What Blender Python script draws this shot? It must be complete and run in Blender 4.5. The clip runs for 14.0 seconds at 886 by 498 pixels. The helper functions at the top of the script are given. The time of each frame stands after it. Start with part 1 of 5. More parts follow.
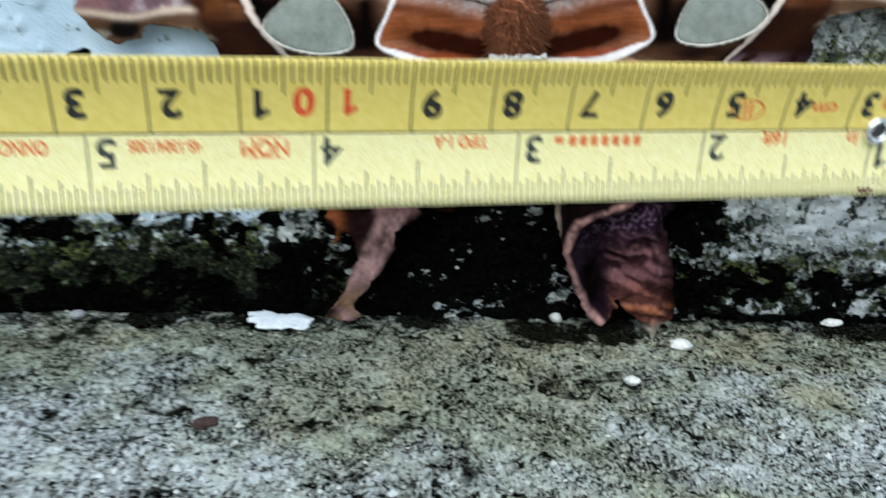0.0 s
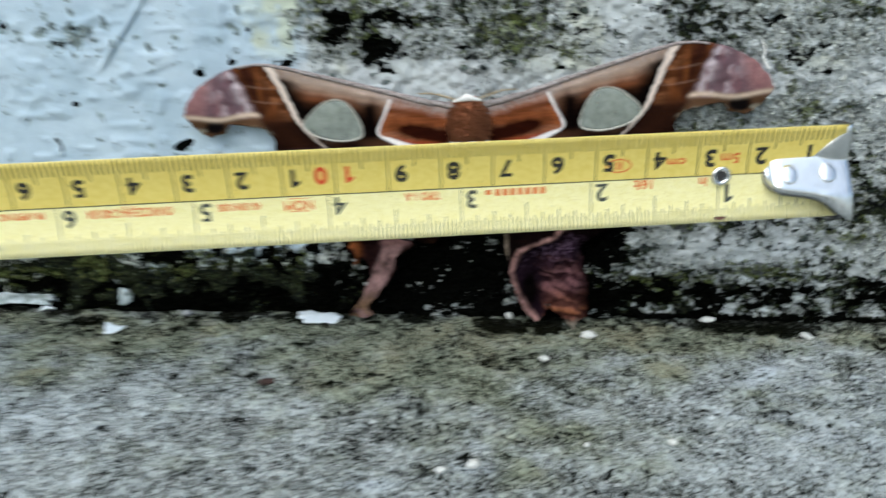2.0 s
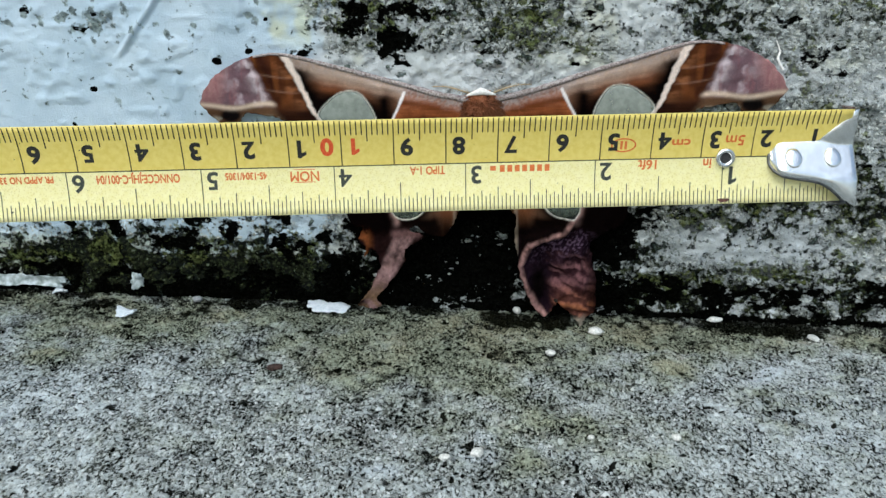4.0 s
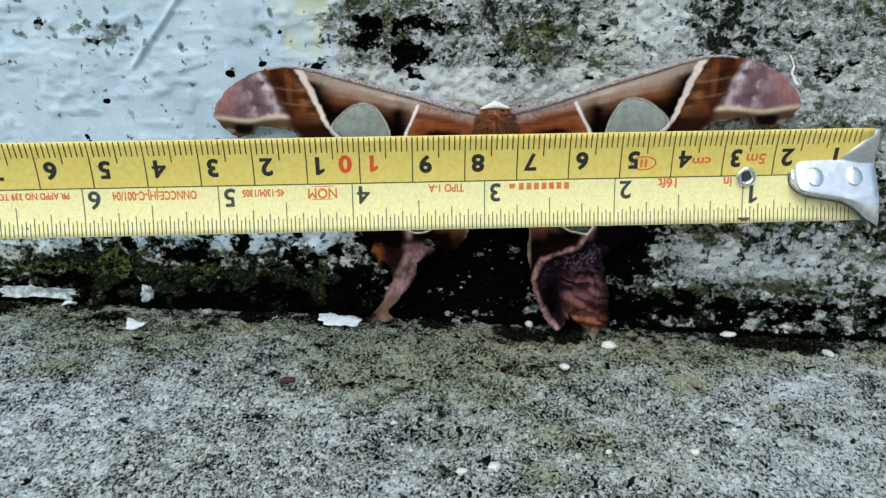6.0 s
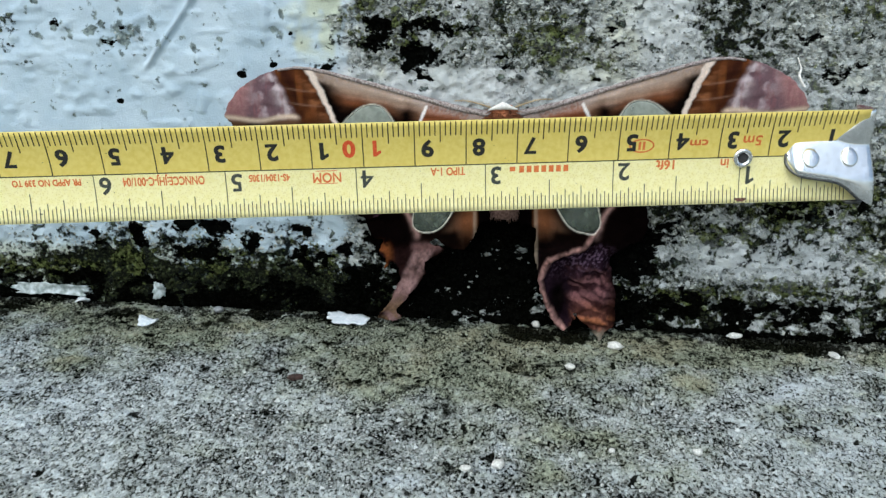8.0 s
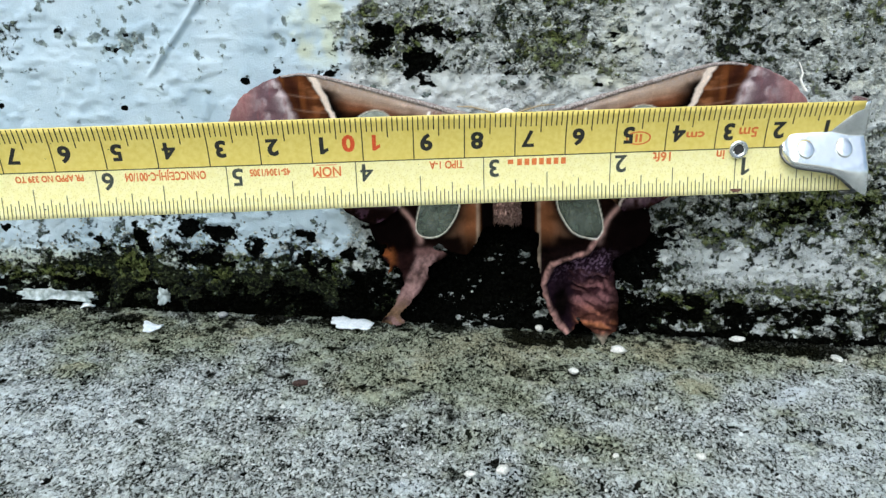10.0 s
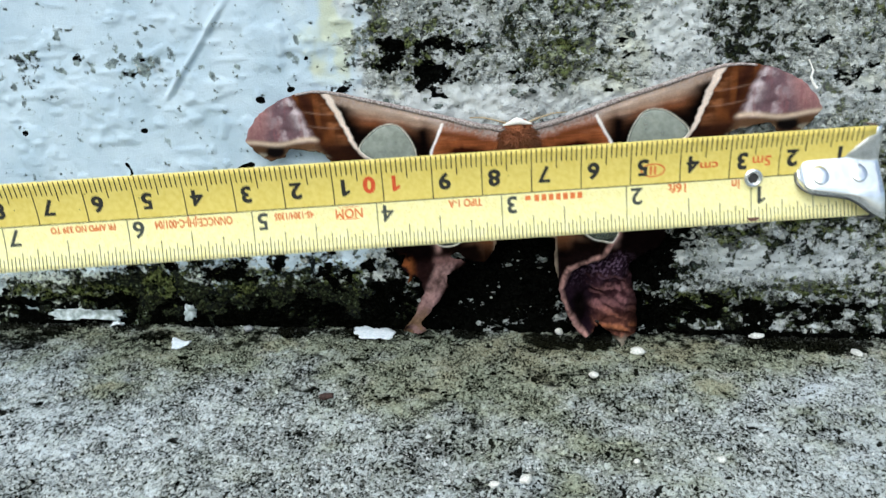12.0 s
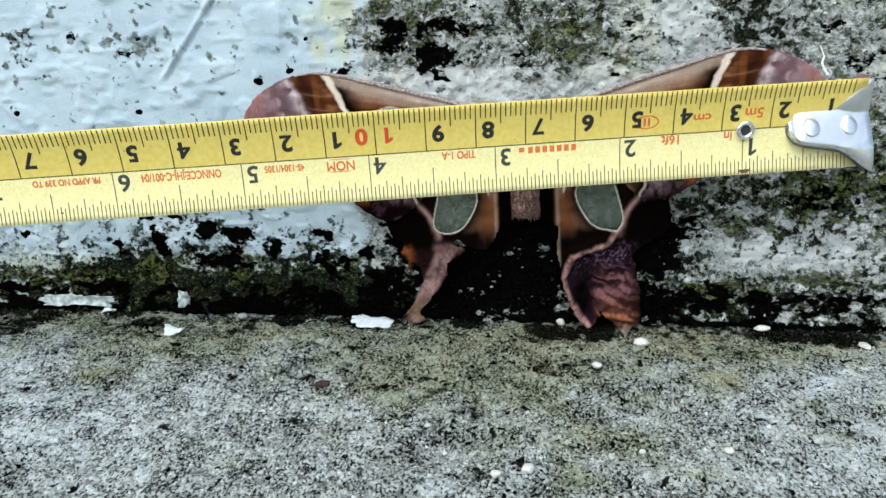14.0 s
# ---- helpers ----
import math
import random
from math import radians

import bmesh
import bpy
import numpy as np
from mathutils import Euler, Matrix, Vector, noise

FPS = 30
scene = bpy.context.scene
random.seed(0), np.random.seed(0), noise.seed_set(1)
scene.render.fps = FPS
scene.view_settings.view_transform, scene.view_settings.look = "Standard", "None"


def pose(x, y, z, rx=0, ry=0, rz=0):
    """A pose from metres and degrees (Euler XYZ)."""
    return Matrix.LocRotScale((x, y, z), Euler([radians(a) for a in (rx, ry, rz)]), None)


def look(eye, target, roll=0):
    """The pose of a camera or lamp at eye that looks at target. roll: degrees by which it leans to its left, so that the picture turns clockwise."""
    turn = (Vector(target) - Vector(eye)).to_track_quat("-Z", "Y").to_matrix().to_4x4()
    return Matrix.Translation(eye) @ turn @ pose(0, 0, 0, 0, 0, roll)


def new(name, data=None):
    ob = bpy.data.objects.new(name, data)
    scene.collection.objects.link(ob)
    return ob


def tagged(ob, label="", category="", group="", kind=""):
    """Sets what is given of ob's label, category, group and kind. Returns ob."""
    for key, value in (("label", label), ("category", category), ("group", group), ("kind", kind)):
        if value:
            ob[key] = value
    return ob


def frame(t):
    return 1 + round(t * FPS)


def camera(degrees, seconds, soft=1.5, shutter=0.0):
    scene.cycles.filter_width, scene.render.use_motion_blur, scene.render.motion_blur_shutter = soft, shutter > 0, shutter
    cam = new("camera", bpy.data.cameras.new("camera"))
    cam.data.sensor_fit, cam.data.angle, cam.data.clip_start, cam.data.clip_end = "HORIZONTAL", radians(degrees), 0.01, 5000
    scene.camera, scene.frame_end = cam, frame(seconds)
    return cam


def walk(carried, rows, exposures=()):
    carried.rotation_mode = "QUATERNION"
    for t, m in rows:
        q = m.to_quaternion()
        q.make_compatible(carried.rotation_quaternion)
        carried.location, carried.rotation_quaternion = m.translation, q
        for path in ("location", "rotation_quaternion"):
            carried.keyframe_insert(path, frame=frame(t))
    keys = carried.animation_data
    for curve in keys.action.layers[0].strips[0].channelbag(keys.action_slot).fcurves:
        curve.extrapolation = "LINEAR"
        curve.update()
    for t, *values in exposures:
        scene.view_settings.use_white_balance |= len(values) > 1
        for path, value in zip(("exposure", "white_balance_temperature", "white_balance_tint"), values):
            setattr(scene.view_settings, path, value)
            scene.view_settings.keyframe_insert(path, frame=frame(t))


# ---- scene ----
import collections

# Lengths in the lists below are in centimetres; CM turns them into metres.
CM = 0.01

# ---- camera and its walk ----
cam = camera(56.54, 14.0, soft=1.4, shutter=0.6)
WALK = [
    (0.0, -1.22, -13.47, 5.35, 72.90, -1.12, -0.39),
    (0.2, -1.32, -13.89, 5.66, 72.55, -0.95, 1.49),
    (0.3, -1.51, -14.47, 5.88, 72.82, -1.00, 3.06),
    (0.4, -1.60, -15.14, 6.44, 72.43, -0.00, 4.89),
    (0.5, -1.72, -15.02, 6.24, 71.92, -1.17, 3.67),
    (0.6, -1.50, -14.83, 6.48, 71.27, -1.25, 3.03),
    (0.8, -1.89, -16.09, 6.19, 71.33, -1.58, 4.37),
    (0.9, -1.97, -16.19, 6.66, 70.13, -1.17, 5.31),
    (1.0, -2.11, -16.36, 7.01, 70.97, 0.05, 5.15),
    (1.1, -1.96, -16.93, 7.13, 71.04, 0.26, 6.88),
    (1.2, -1.93, -17.12, 7.09, 71.06, -0.04, 6.92),
    (1.3, -1.93, -17.26, 7.35, 70.35, -0.41, 6.13),
    (1.5, -1.20, -18.11, 7.44, 69.93, 0.11, 4.70),
    (1.7, -0.47, -18.85, 7.74, 70.48, 0.74, 4.78),
    (1.8, 0.47, -19.09, 7.45, 70.58, -0.78, 4.92),
    (1.9, 0.69, -19.63, 7.98, 71.15, 1.05, 6.76),
    (2.0, 1.00, -19.16, 7.92, 72.11, 0.93, 4.79),
    (2.2, 1.17, -18.90, 7.73, 70.51, 0.22, 4.76),
    (2.5, 1.32, -18.78, 7.83, 70.53, 0.58, 4.64),
    (3.0, 1.16, -19.01, 7.68, 71.05, -0.55, 5.45),
    (5.5, 0.86, -19.43, 7.88, 73.17, 0.29, 6.51),
    (6.0, 0.68, -19.34, 7.66, 73.37, -0.59, 5.91),
    (6.5, 0.68, -19.44, 7.65, 73.55, -0.78, 6.19),
    (7.0, 0.67, -19.49, 7.64, 73.64, -0.81, 6.51),
    (7.5, 0.67, -19.56, 7.66, 73.58, -0.75, 6.78),
    (8.0, 0.84, -19.49, 7.69, 73.40, -0.68, 6.92),
    (10.5, 0.80, -19.54, 7.97, 73.36, -0.12, 6.98),
    (11.0, 1.02, -19.39, 8.32, 72.80, 1.51, 6.92),
    (11.3, 1.10, -19.44, 8.19, 73.01, 1.48, 7.52),
    (11.5, 0.94, -19.60, 8.13, 72.90, 1.15, 7.77),
    (11.8, 0.80, -19.71, 8.17, 72.78, 0.99, 7.81),
    (12.0, 0.93, -19.65, 8.42, 72.52, 2.15, 7.78),
    (12.2, 0.85, -19.67, 8.32, 73.03, 2.54, 7.83),
    (12.3, 0.80, -19.91, 8.40, 72.52, 2.61, 8.69),
    (12.5, 0.59, -19.88, 8.36, 72.20, 1.96, 9.04),
    (12.7, 0.75, -20.01, 8.43, 72.55, 2.87, 9.66),
    (12.8, 0.64, -20.00, 8.21, 72.68, 1.96, 9.39),
    (13.0, 0.63, -19.98, 8.24, 72.58, 2.00, 9.48),
    (13.2, 0.72, -19.77, 8.23, 72.71, 2.08, 8.77),
    (13.3, 0.73, -19.69, 8.18, 72.91, 2.05, 8.55),
    (13.5, 0.71, -19.53, 8.12, 72.88, 1.83, 7.94),
    (14.0, 0.74, -19.36, 7.95, 72.65, 1.41, 7.63),
]
walk(cam, [(t, pose(x * CM, y * CM, z * CM, rx, ry, rz)) for t, x, y, z, rx, ry, rz in WALK], [(0.0, 0.18, 5950, 3), (0.5, -0.02, 5950, 3), (1.0, -0.23, 5950, 3), (1.4, -0.07, 6030, 3), (2.0, -0.03, 6180, 3), (8.2, -0.03, 6220, 3), (10.3, 0.21, 6290, 3), (14.0, 0.21, 6320, 3)])

# ---- light: overcast daylight ----
world = bpy.data.worlds.new("overcast_sky")
scene.world = world
world.use_nodes = True
wn = world.node_tree
sky = wn.nodes.new("ShaderNodeTexSky")
sky.sky_type, sky.sun_disc = "NISHITA", False
sky.sun_elevation, sky.sun_rotation = radians(49), radians(197)
sky.air_density, sky.dust_density, sky.ozone_density = 1.0, 3.0, 1.0
wn.links.new(sky.outputs[0], wn.nodes["Background"].inputs[0])
wn.nodes["Background"].inputs[1].default_value = 0.15
sun = new("sun", bpy.data.lights.new("sun", "SUN"))
sun.data.energy, sun.data.angle, sun.data.color = 2.0, radians(80), (0.95, 0.985, 1.0)
sun.matrix_world = look((-0.45, -1.45, 1.75), (0, 0, 0))


# ---- small helpers ----
def part(name, mesh, material, parent=None, label="", smooth=True):
    """Link a mesh (or bmesh) as one object, under a thing or a part."""
    if isinstance(mesh, bmesh.types.BMesh):
        me = bpy.data.meshes.new(name)
        mesh.to_mesh(me)
        mesh.free()
        mesh = me
    if material is not None and not mesh.materials:
        mesh.materials.append(material)
    if smooth:
        mesh.polygons.foreach_set("use_smooth", np.ones(len(mesh.polygons), dtype=bool))
    ob = new(name, mesh)
    if parent is not None:
        ob.parent = parent
    if label:
        tagged(ob, label)
    return ob


def mesh_of(name, verts, faces):
    me = bpy.data.meshes.new(name)
    me.from_pydata([tuple(v) for v in verts], [], [tuple(f) for f in faces])
    me.update()
    return me


def floats(mesh, name, values):
    mesh.attributes.new(name, "FLOAT", "POINT").data.foreach_set("value", np.asarray(values, np.float32))


def colours(mesh, name, rgb):
    rgba = np.ones((len(rgb), 4), np.float32)
    rgba[:, :3] = rgb
    mesh.attributes.new(name, "FLOAT_COLOR", "POINT").data.foreach_set("color", rgba.ravel())


TABLE = np.random.RandomState(5).rand(256, 256)


def vnoise(x, y, seed=0):
    """Smooth lattice noise from 0 to 1."""
    x, y = np.asarray(x, float) + 37.7 * seed, np.asarray(y, float) + 91.3 * seed
    i, j = np.floor(x).astype(int), np.floor(y).astype(int)
    u, v = x - i, y - j
    u, v = u * u * (3 - 2 * u), v * v * (3 - 2 * v)
    g = lambda a, b: TABLE[a % 256, b % 256]
    return (g(i, j) * (1 - u) + g(i + 1, j) * u) * (1 - v) + (g(i, j + 1) * (1 - u) + g(i + 1, j + 1) * u) * v


def fbm(x, y, seed=0, octaves=4):
    total, weight, amp = 0.0, 0.0, 1.0
    for k in range(octaves):
        total = total + amp * vnoise(x * 2**k, y * 2**k, seed + 3 * k)
        weight += amp
        amp *= 0.55
    return total / weight


def ramp(x, a, b):
    t = np.clip((x - a) / (b - a), 0, 1)
    return t * t * (3 - 2 * t)


def spline(points, n=8, closed=True):
    """Catmull-Rom through a few control points."""
    p = np.array(points, float)
    m = len(p)
    out = []
    for i in range(m if closed else m - 1):
        a, b, c, d = (p[(i + k) % m] if closed else p[min(max(i + k, 0), m - 1)] for k in (-1, 0, 1, 2))
        for t in np.linspace(0, 1, n, endpoint=False):
            out.append(0.5 * (2 * b + (c - a) * t + (2 * a - 5 * b + 4 * c - d) * t * t + (3 * b - a - 3 * c + d) * t**3))
    if not closed:
        out.append(p[-1])
    return np.array(out)


def inside(px, pz, poly):
    hit = np.zeros(px.shape, bool)
    for (x0, z0), (x1, z1) in zip(poly, np.roll(poly, -1, 0)):
        cross = (z0 > pz) != (z1 > pz)
        with np.errstate(divide="ignore", invalid="ignore"):
            hit ^= cross & (px < (x1 - x0) * (pz - z0) / (z1 - z0) + x0)
    return hit


def nearest(px, pz, line, closed=False):
    """Distance from points to a polyline, and the nearest place on it."""
    best, bx, bz = np.full(px.shape, 1e9), px.copy(), pz.copy()
    ends = np.roll(line, -1, 0) if closed else line[1:]
    for (x0, z0), (x1, z1) in zip(line, ends):
        dx, dz = x1 - x0, z1 - z0
        t = np.clip(((px - x0) * dx + (pz - z0) * dz) / (dx * dx + dz * dz + 1e-12), 0, 1)
        qx, qz = x0 + t * dx, z0 + t * dz
        d = np.hypot(px - qx, pz - qz)
        near = d < best
        best, bx, bz = np.where(near, d, best), np.where(near, qx, bx), np.where(near, qz, bz)
    return best, bx, bz


# ---- materials ----
class Nodes:
    """A short hand for node trees."""

    def __init__(self, name, rough=0.6, metal=0.0, spec=0.5):
        self.mat = bpy.data.materials.new(name)
        self.mat.use_nodes = True
        self.tree = self.mat.node_tree
        self.bsdf = self.tree.nodes["Principled BSDF"]
        self.set(self.bsdf, "Roughness", rough)
        self.set(self.bsdf, "Metallic", metal)
        self.set(self.bsdf, "Specular IOR Level", spec)
        self.where = self.tree.nodes.new("ShaderNodeTexCoord").outputs["Object"]

    def set(self, node, key, value):
        socket = node.inputs[key]
        if isinstance(value, bpy.types.NodeSocket):
            self.tree.links.new(value, socket)
        elif isinstance(value, tuple) and len(value) == 3 and socket.type == "RGBA":
            socket.default_value = (*value, 1)
        else:
            socket.default_value = value

    def noise(self, scale, detail=4.0, rough=0.55, stretch=None, colour=False):
        n = self.tree.nodes.new("ShaderNodeTexNoise")
        self.set(n, "Vector", self.stretched(stretch))
        self.set(n, "Scale", scale), self.set(n, "Detail", detail), self.set(n, "Roughness", rough)
        return n.outputs["Color" if colour else "Fac"]

    def stretched(self, stretch):
        if stretch is None:
            return self.where
        m = self.tree.nodes.new("ShaderNodeMapping")
        self.set(m, "Vector", self.where), self.set(m, "Scale", stretch)
        return m.outputs[0]

    def cells(self, scale, out="Color", stretch=None, feature="F1"):
        n = self.tree.nodes.new("ShaderNodeTexVoronoi")
        n.feature = feature
        self.set(n, "Vector", self.stretched(stretch)), self.set(n, "Scale", scale)
        if out == "Color":
            split = self.tree.nodes.new("ShaderNodeSeparateColor")
            self.set(split, 0, n.outputs["Color"])
            return split.outputs[0]
        return n.outputs[out]

    def attr(self, name, out="Fac"):
        n = self.tree.nodes.new("ShaderNodeAttribute")
        n.attribute_name = name
        return n.outputs[out]

    def math(self, op, a, b=0.0, c=0.0):
        n = self.tree.nodes.new("ShaderNodeMath")
        n.operation = op
        self.set(n, 0, a), self.set(n, 1, b), self.set(n, 2, c)
        return n.outputs[0]

    def step(self, x, a, b, to0=0.0, to1=1.0):
        n = self.tree.nodes.new("ShaderNodeMapRange")
        n.interpolation_type = "SMOOTHSTEP"
        self.set(n, "Value", x), self.set(n, "From Min", a), self.set(n, "From Max", b)
        self.set(n, "To Min", to0), self.set(n, "To Max", to1)
        return n.outputs[0]

    def mix(self, f, a, b, kind="MIX"):
        n = self.tree.nodes.new("ShaderNodeMix")
        n.data_type, n.blend_type = "RGBA", kind
        self.set(n, "Factor", f)
        for key, value in ((6, a), (7, b)):
            socket = n.inputs[key]
            if isinstance(value, bpy.types.NodeSocket):
                self.tree.links.new(value, socket)
            else:
                socket.default_value = (*value, 1)
        return n.outputs[2]

    def mould_noise(self):
        flat = (0.62, 1.0, 1.0)
        return self.math("ADD", self.math("MULTIPLY", self.noise(240, 6, 0.6, flat), 0.66), self.math("MULTIPLY", self.noise(560, 3, 0.5, flat), 0.34))

    def moss_noise(self):
        return self.noise(360, 5, 0.6, (0.8, 1.0, 1.0))

    def grime_noise(self):
        return self.math("ADD", self.math("MULTIPLY", self.noise(300, 6, 0.62, (0.75, 1.0, 1.0)), 0.66), self.math("MULTIPLY", self.noise(760, 3, 0.5), 0.34))

    def grey(self, x):
        n = self.tree.nodes.new("ShaderNodeCombineColor")
        for k in range(3):
            self.set(n, k, x)
        return n.outputs[0]

    def stops(self, x, *stops):
        n = self.tree.nodes.new("ShaderNodeValToRGB")
        self.set(n, 0, x)
        e = n.color_ramp.elements
        while len(e) < len(stops):
            e.new(0.5)
        for el, (p, rgb) in zip(e, stops):
            el.position, el.color = p, (*rgb, 1)
        return n.outputs[0]

    def bump(self, height, strength, distance):
        n = self.tree.nodes.new("ShaderNodeBump")
        self.set(n, "Height", height), self.set(n, "Strength", strength), self.set(n, "Distance", distance)
        self.set(self.bsdf, "Normal", n.outputs[0])

    def done(self, colour=None):
        if colour is not None:
            self.set(self.bsdf, "Base Color", colour)
        return self.mat


def concrete():
    """Open-grained concrete: angular sand grains with black gaps, brown and green growth, a pale bloom."""
    m = Nodes("weathered_concrete", 0.95, spec=0.0)
    grain, coarse = m.cells(2300, stretch=(1.0, 0.6, 1.0)), m.cells(1100, stretch=(1.0, 0.6, 1.0))
    gaps, fine = m.noise(1900, 3, 0.6, (1.0, 0.6, 1.0)), m.noise(3000, 2, 0.5, (1.0, 0.5, 1.0))
    mid, blotch, broad = m.noise(820, 5, 0.68, (1.0, 0.55, 1.0)), m.noise(130, 5, 0.6), m.noise(38, 4)
    tone = m.math("MULTIPLY_ADD", grain, 0.34, m.math("MULTIPLY_ADD", fine, 0.2, m.math("MULTIPLY_ADD", mid, 0.70, 0.008)))
    tone = m.math("ADD", tone, m.math("MULTIPLY_ADD", coarse, 0.11, -0.055))
    tone = m.math("ADD", tone, m.math("MULTIPLY_ADD", blotch, 0.6, -0.30))
    tone = m.math("ADD", tone, m.math("MULTIPLY_ADD", broad, 0.5, -0.25))
    # black gaps between the grains, a few bright grains
    pit = m.step(m.math("MULTIPLY_ADD", m.math("SUBTRACT", 0.5, blotch), 0.40, gaps), 0.54, 0.58)
    tone = m.math("SUBTRACT", tone, m.math("MULTIPLY", pit, 0.34))
    tone = m.math("ADD", tone, m.step(gaps, 0.39, 0.30, 0.0, 0.20))
    stone = m.stops(tone, (0.12, (0.0015, 0.0018, 0.0015)), (0.33, (0.062, 0.068, 0.060)), (0.56, (0.322, 0.346, 0.335)), (0.90, (0.585, 0.635, 0.645)))
    algae = m.step(m.math("MULTIPLY_ADD", m.noise(95, 6, 0.65), 1.3, m.attr("algae")), 0.85, 1.35)
    c = m.mix(m.math("MULTIPLY", algae, 0.9), stone, m.mix(1.0, stone, (0.63, 0.635, 0.455), "MULTIPLY"))
    brown = m.step(m.math("MULTIPLY_ADD", m.noise(210, 5, 0.65), 1.0, m.attr("algae")), 0.95, 1.3, 0.0, 0.4)
    c = m.mix(m.math("MULTIPLY", brown, m.step(broad, 0.42, 0.6)), c, m.mix(1.0, c, (0.95, 0.70, 0.50), "MULTIPLY"))
    pale = m.step(m.math("MULTIPLY_ADD", m.noise(240, 6, 0.65), 1.1, m.attr("pale")), 0.75, 1.4)
    c = m.mix(m.math("MULTIPLY", pale, m.step(pit, 0.9, 0.2)), c, m.mix(0.6, c, (0.60, 0.66, 0.71)))
    # dark stains, with painted shade in the pits and along the wall
    stain_shade = m.step(m.math("MULTIPLY_ADD", m.noise(330, 6, 0.65), 1.3, m.attr("stain_shade")), 1.04, 1.34)
    c = m.mix(m.math("MULTIPLY", stain_shade, 0.99), c, m.mix(1.0, c, (0.022, 0.022, 0.018), "MULTIPLY"))
    m.bump(m.math("ADD", m.math("MULTIPLY", pit, -0.8), m.math("ADD", m.math("MULTIPLY", grain, 0.6), mid)), 0.9, 0.0007)
    return m.done(c)


def plaster():
    m = Nodes("mouldy_painted_plaster", 0.8, spec=0.2)
    fine, mid, broad = m.noise(2600, 3), m.noise(420, 6, 0.62), m.noise(60, 5)
    blot, gaps, crumb = m.cells(560), m.noise(560, 4, 0.6), m.noise(600, 4, 0.55)
    paint = m.mix(m.step(broad, 0.3, 0.7), (0.39, 0.497, 0.585), (0.512, 0.614, 0.697))
    paint = m.mix(m.step(mid, 0.56, 0.75, 0, 0.35), paint, (0.36, 0.45, 0.51))
    paint = m.mix(m.attr("aged"), paint, m.mix(m.step(broad, 0.3, 0.7), (0.455, 0.485, 0.48), (0.57, 0.60, 0.615)))
    stain = m.step(m.math("MULTIPLY_ADD", m.noise(120, 4), 0.7, m.attr("stain")), 0.65, 1.2)
    paint = m.mix(m.math("MULTIPLY", stain, 0.55), paint, (0.52, 0.52, 0.27))
    # bare crumbling plaster where the paint is gone
    tone = m.math("MULTIPLY_ADD", blot, 0.16, m.math("MULTIPLY_ADD", mid, 1.05, m.math("MULTIPLY_ADD", crumb, 0.6, -0.46)))
    tone = m.math("SUBTRACT", tone, m.step(gaps, 0.55, 0.61, 0.0, 0.30))
    bare = m.stops(tone, (0.15, (0.008, 0.009, 0.007)), (0.32, (0.11, 0.12, 0.11)), (0.48, (0.36, 0.385, 0.375)), (0.70, (0.60, 0.64, 0.66)))
    worn = m.step(m.math("ADD", m.math("MULTIPLY_ADD", mid, 0.6, m.math("MULTIPLY", crumb, 0.4)), m.attr("worn")), 0.80, 1.10)
    c = m.mix(worn, paint, bare)
    # dark grime in grains that thin out towards its edge
    speck = m.grime_noise()
    grime = m.step(m.math("MULTIPLY_ADD", speck, 2.4, m.attr("grime")), 1.42, 1.60)
    soil = m.stops(m.math("MULTIPLY_ADD", blot, 0.25, m.math("MULTIPLY_ADD", crumb, 1.0, -0.13)), (0.34, (0.0004, 0.0006, 0.0003)), (0.56, (0.004, 0.006, 0.002)), (0.66, (0.030, 0.040, 0.013)), (0.76, (0.20, 0.23, 0.17)), (0.88, (0.50, 0.55, 0.54)))
    c = m.mix(m.math("MULTIPLY", grime, 0.985), c, soil)
    dashes = m.step(m.math("MULTIPLY_ADD", speck, 2.4, m.attr("speck")), 1.36, 1.64, 0.0, 0.85)
    c = m.mix(dashes, c, m.mix(m.step(crumb, 0.4, 0.6), (0.040, 0.055, 0.048), (0.20, 0.25, 0.235)))
    moss = m.step(m.math("MULTIPLY_ADD", m.moss_noise(), 2.0, m.attr("moss")), 1.36, 1.52)
    c = m.mix(m.math("MULTIPLY", moss, 0.8), c, m.mix(m.step(crumb, 0.43, 0.62), (0.0008, 0.0016, 0.0004), (0.135, 0.165, 0.055)))
    edge = m.mould_noise()
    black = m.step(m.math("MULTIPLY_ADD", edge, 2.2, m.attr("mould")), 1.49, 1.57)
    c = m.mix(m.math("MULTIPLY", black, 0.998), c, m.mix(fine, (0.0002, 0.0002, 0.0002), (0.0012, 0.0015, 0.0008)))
    m.set(m.bsdf, "Specular IOR Level", m.math("MULTIPLY_ADD", m.math("MAXIMUM", m.math("MAXIMUM", black, grime), worn), -0.195, 0.2))
    rough = m.math("ADD", m.math("MULTIPLY", crumb, 0.7), m.math("MULTIPLY_ADD", gaps, -0.6, mid))
    m.bump(m.math("ADD", m.math("MULTIPLY", rough, m.math("MULTIPLY_ADD", m.math("MAXIMUM", worn, grime), 1.1, 0.15)), m.math("MULTIPLY_ADD", fine, 0.25, m.math("MULTIPLY", mid, 0.2))), 0.9, 0.0008)
    return m.done(c)


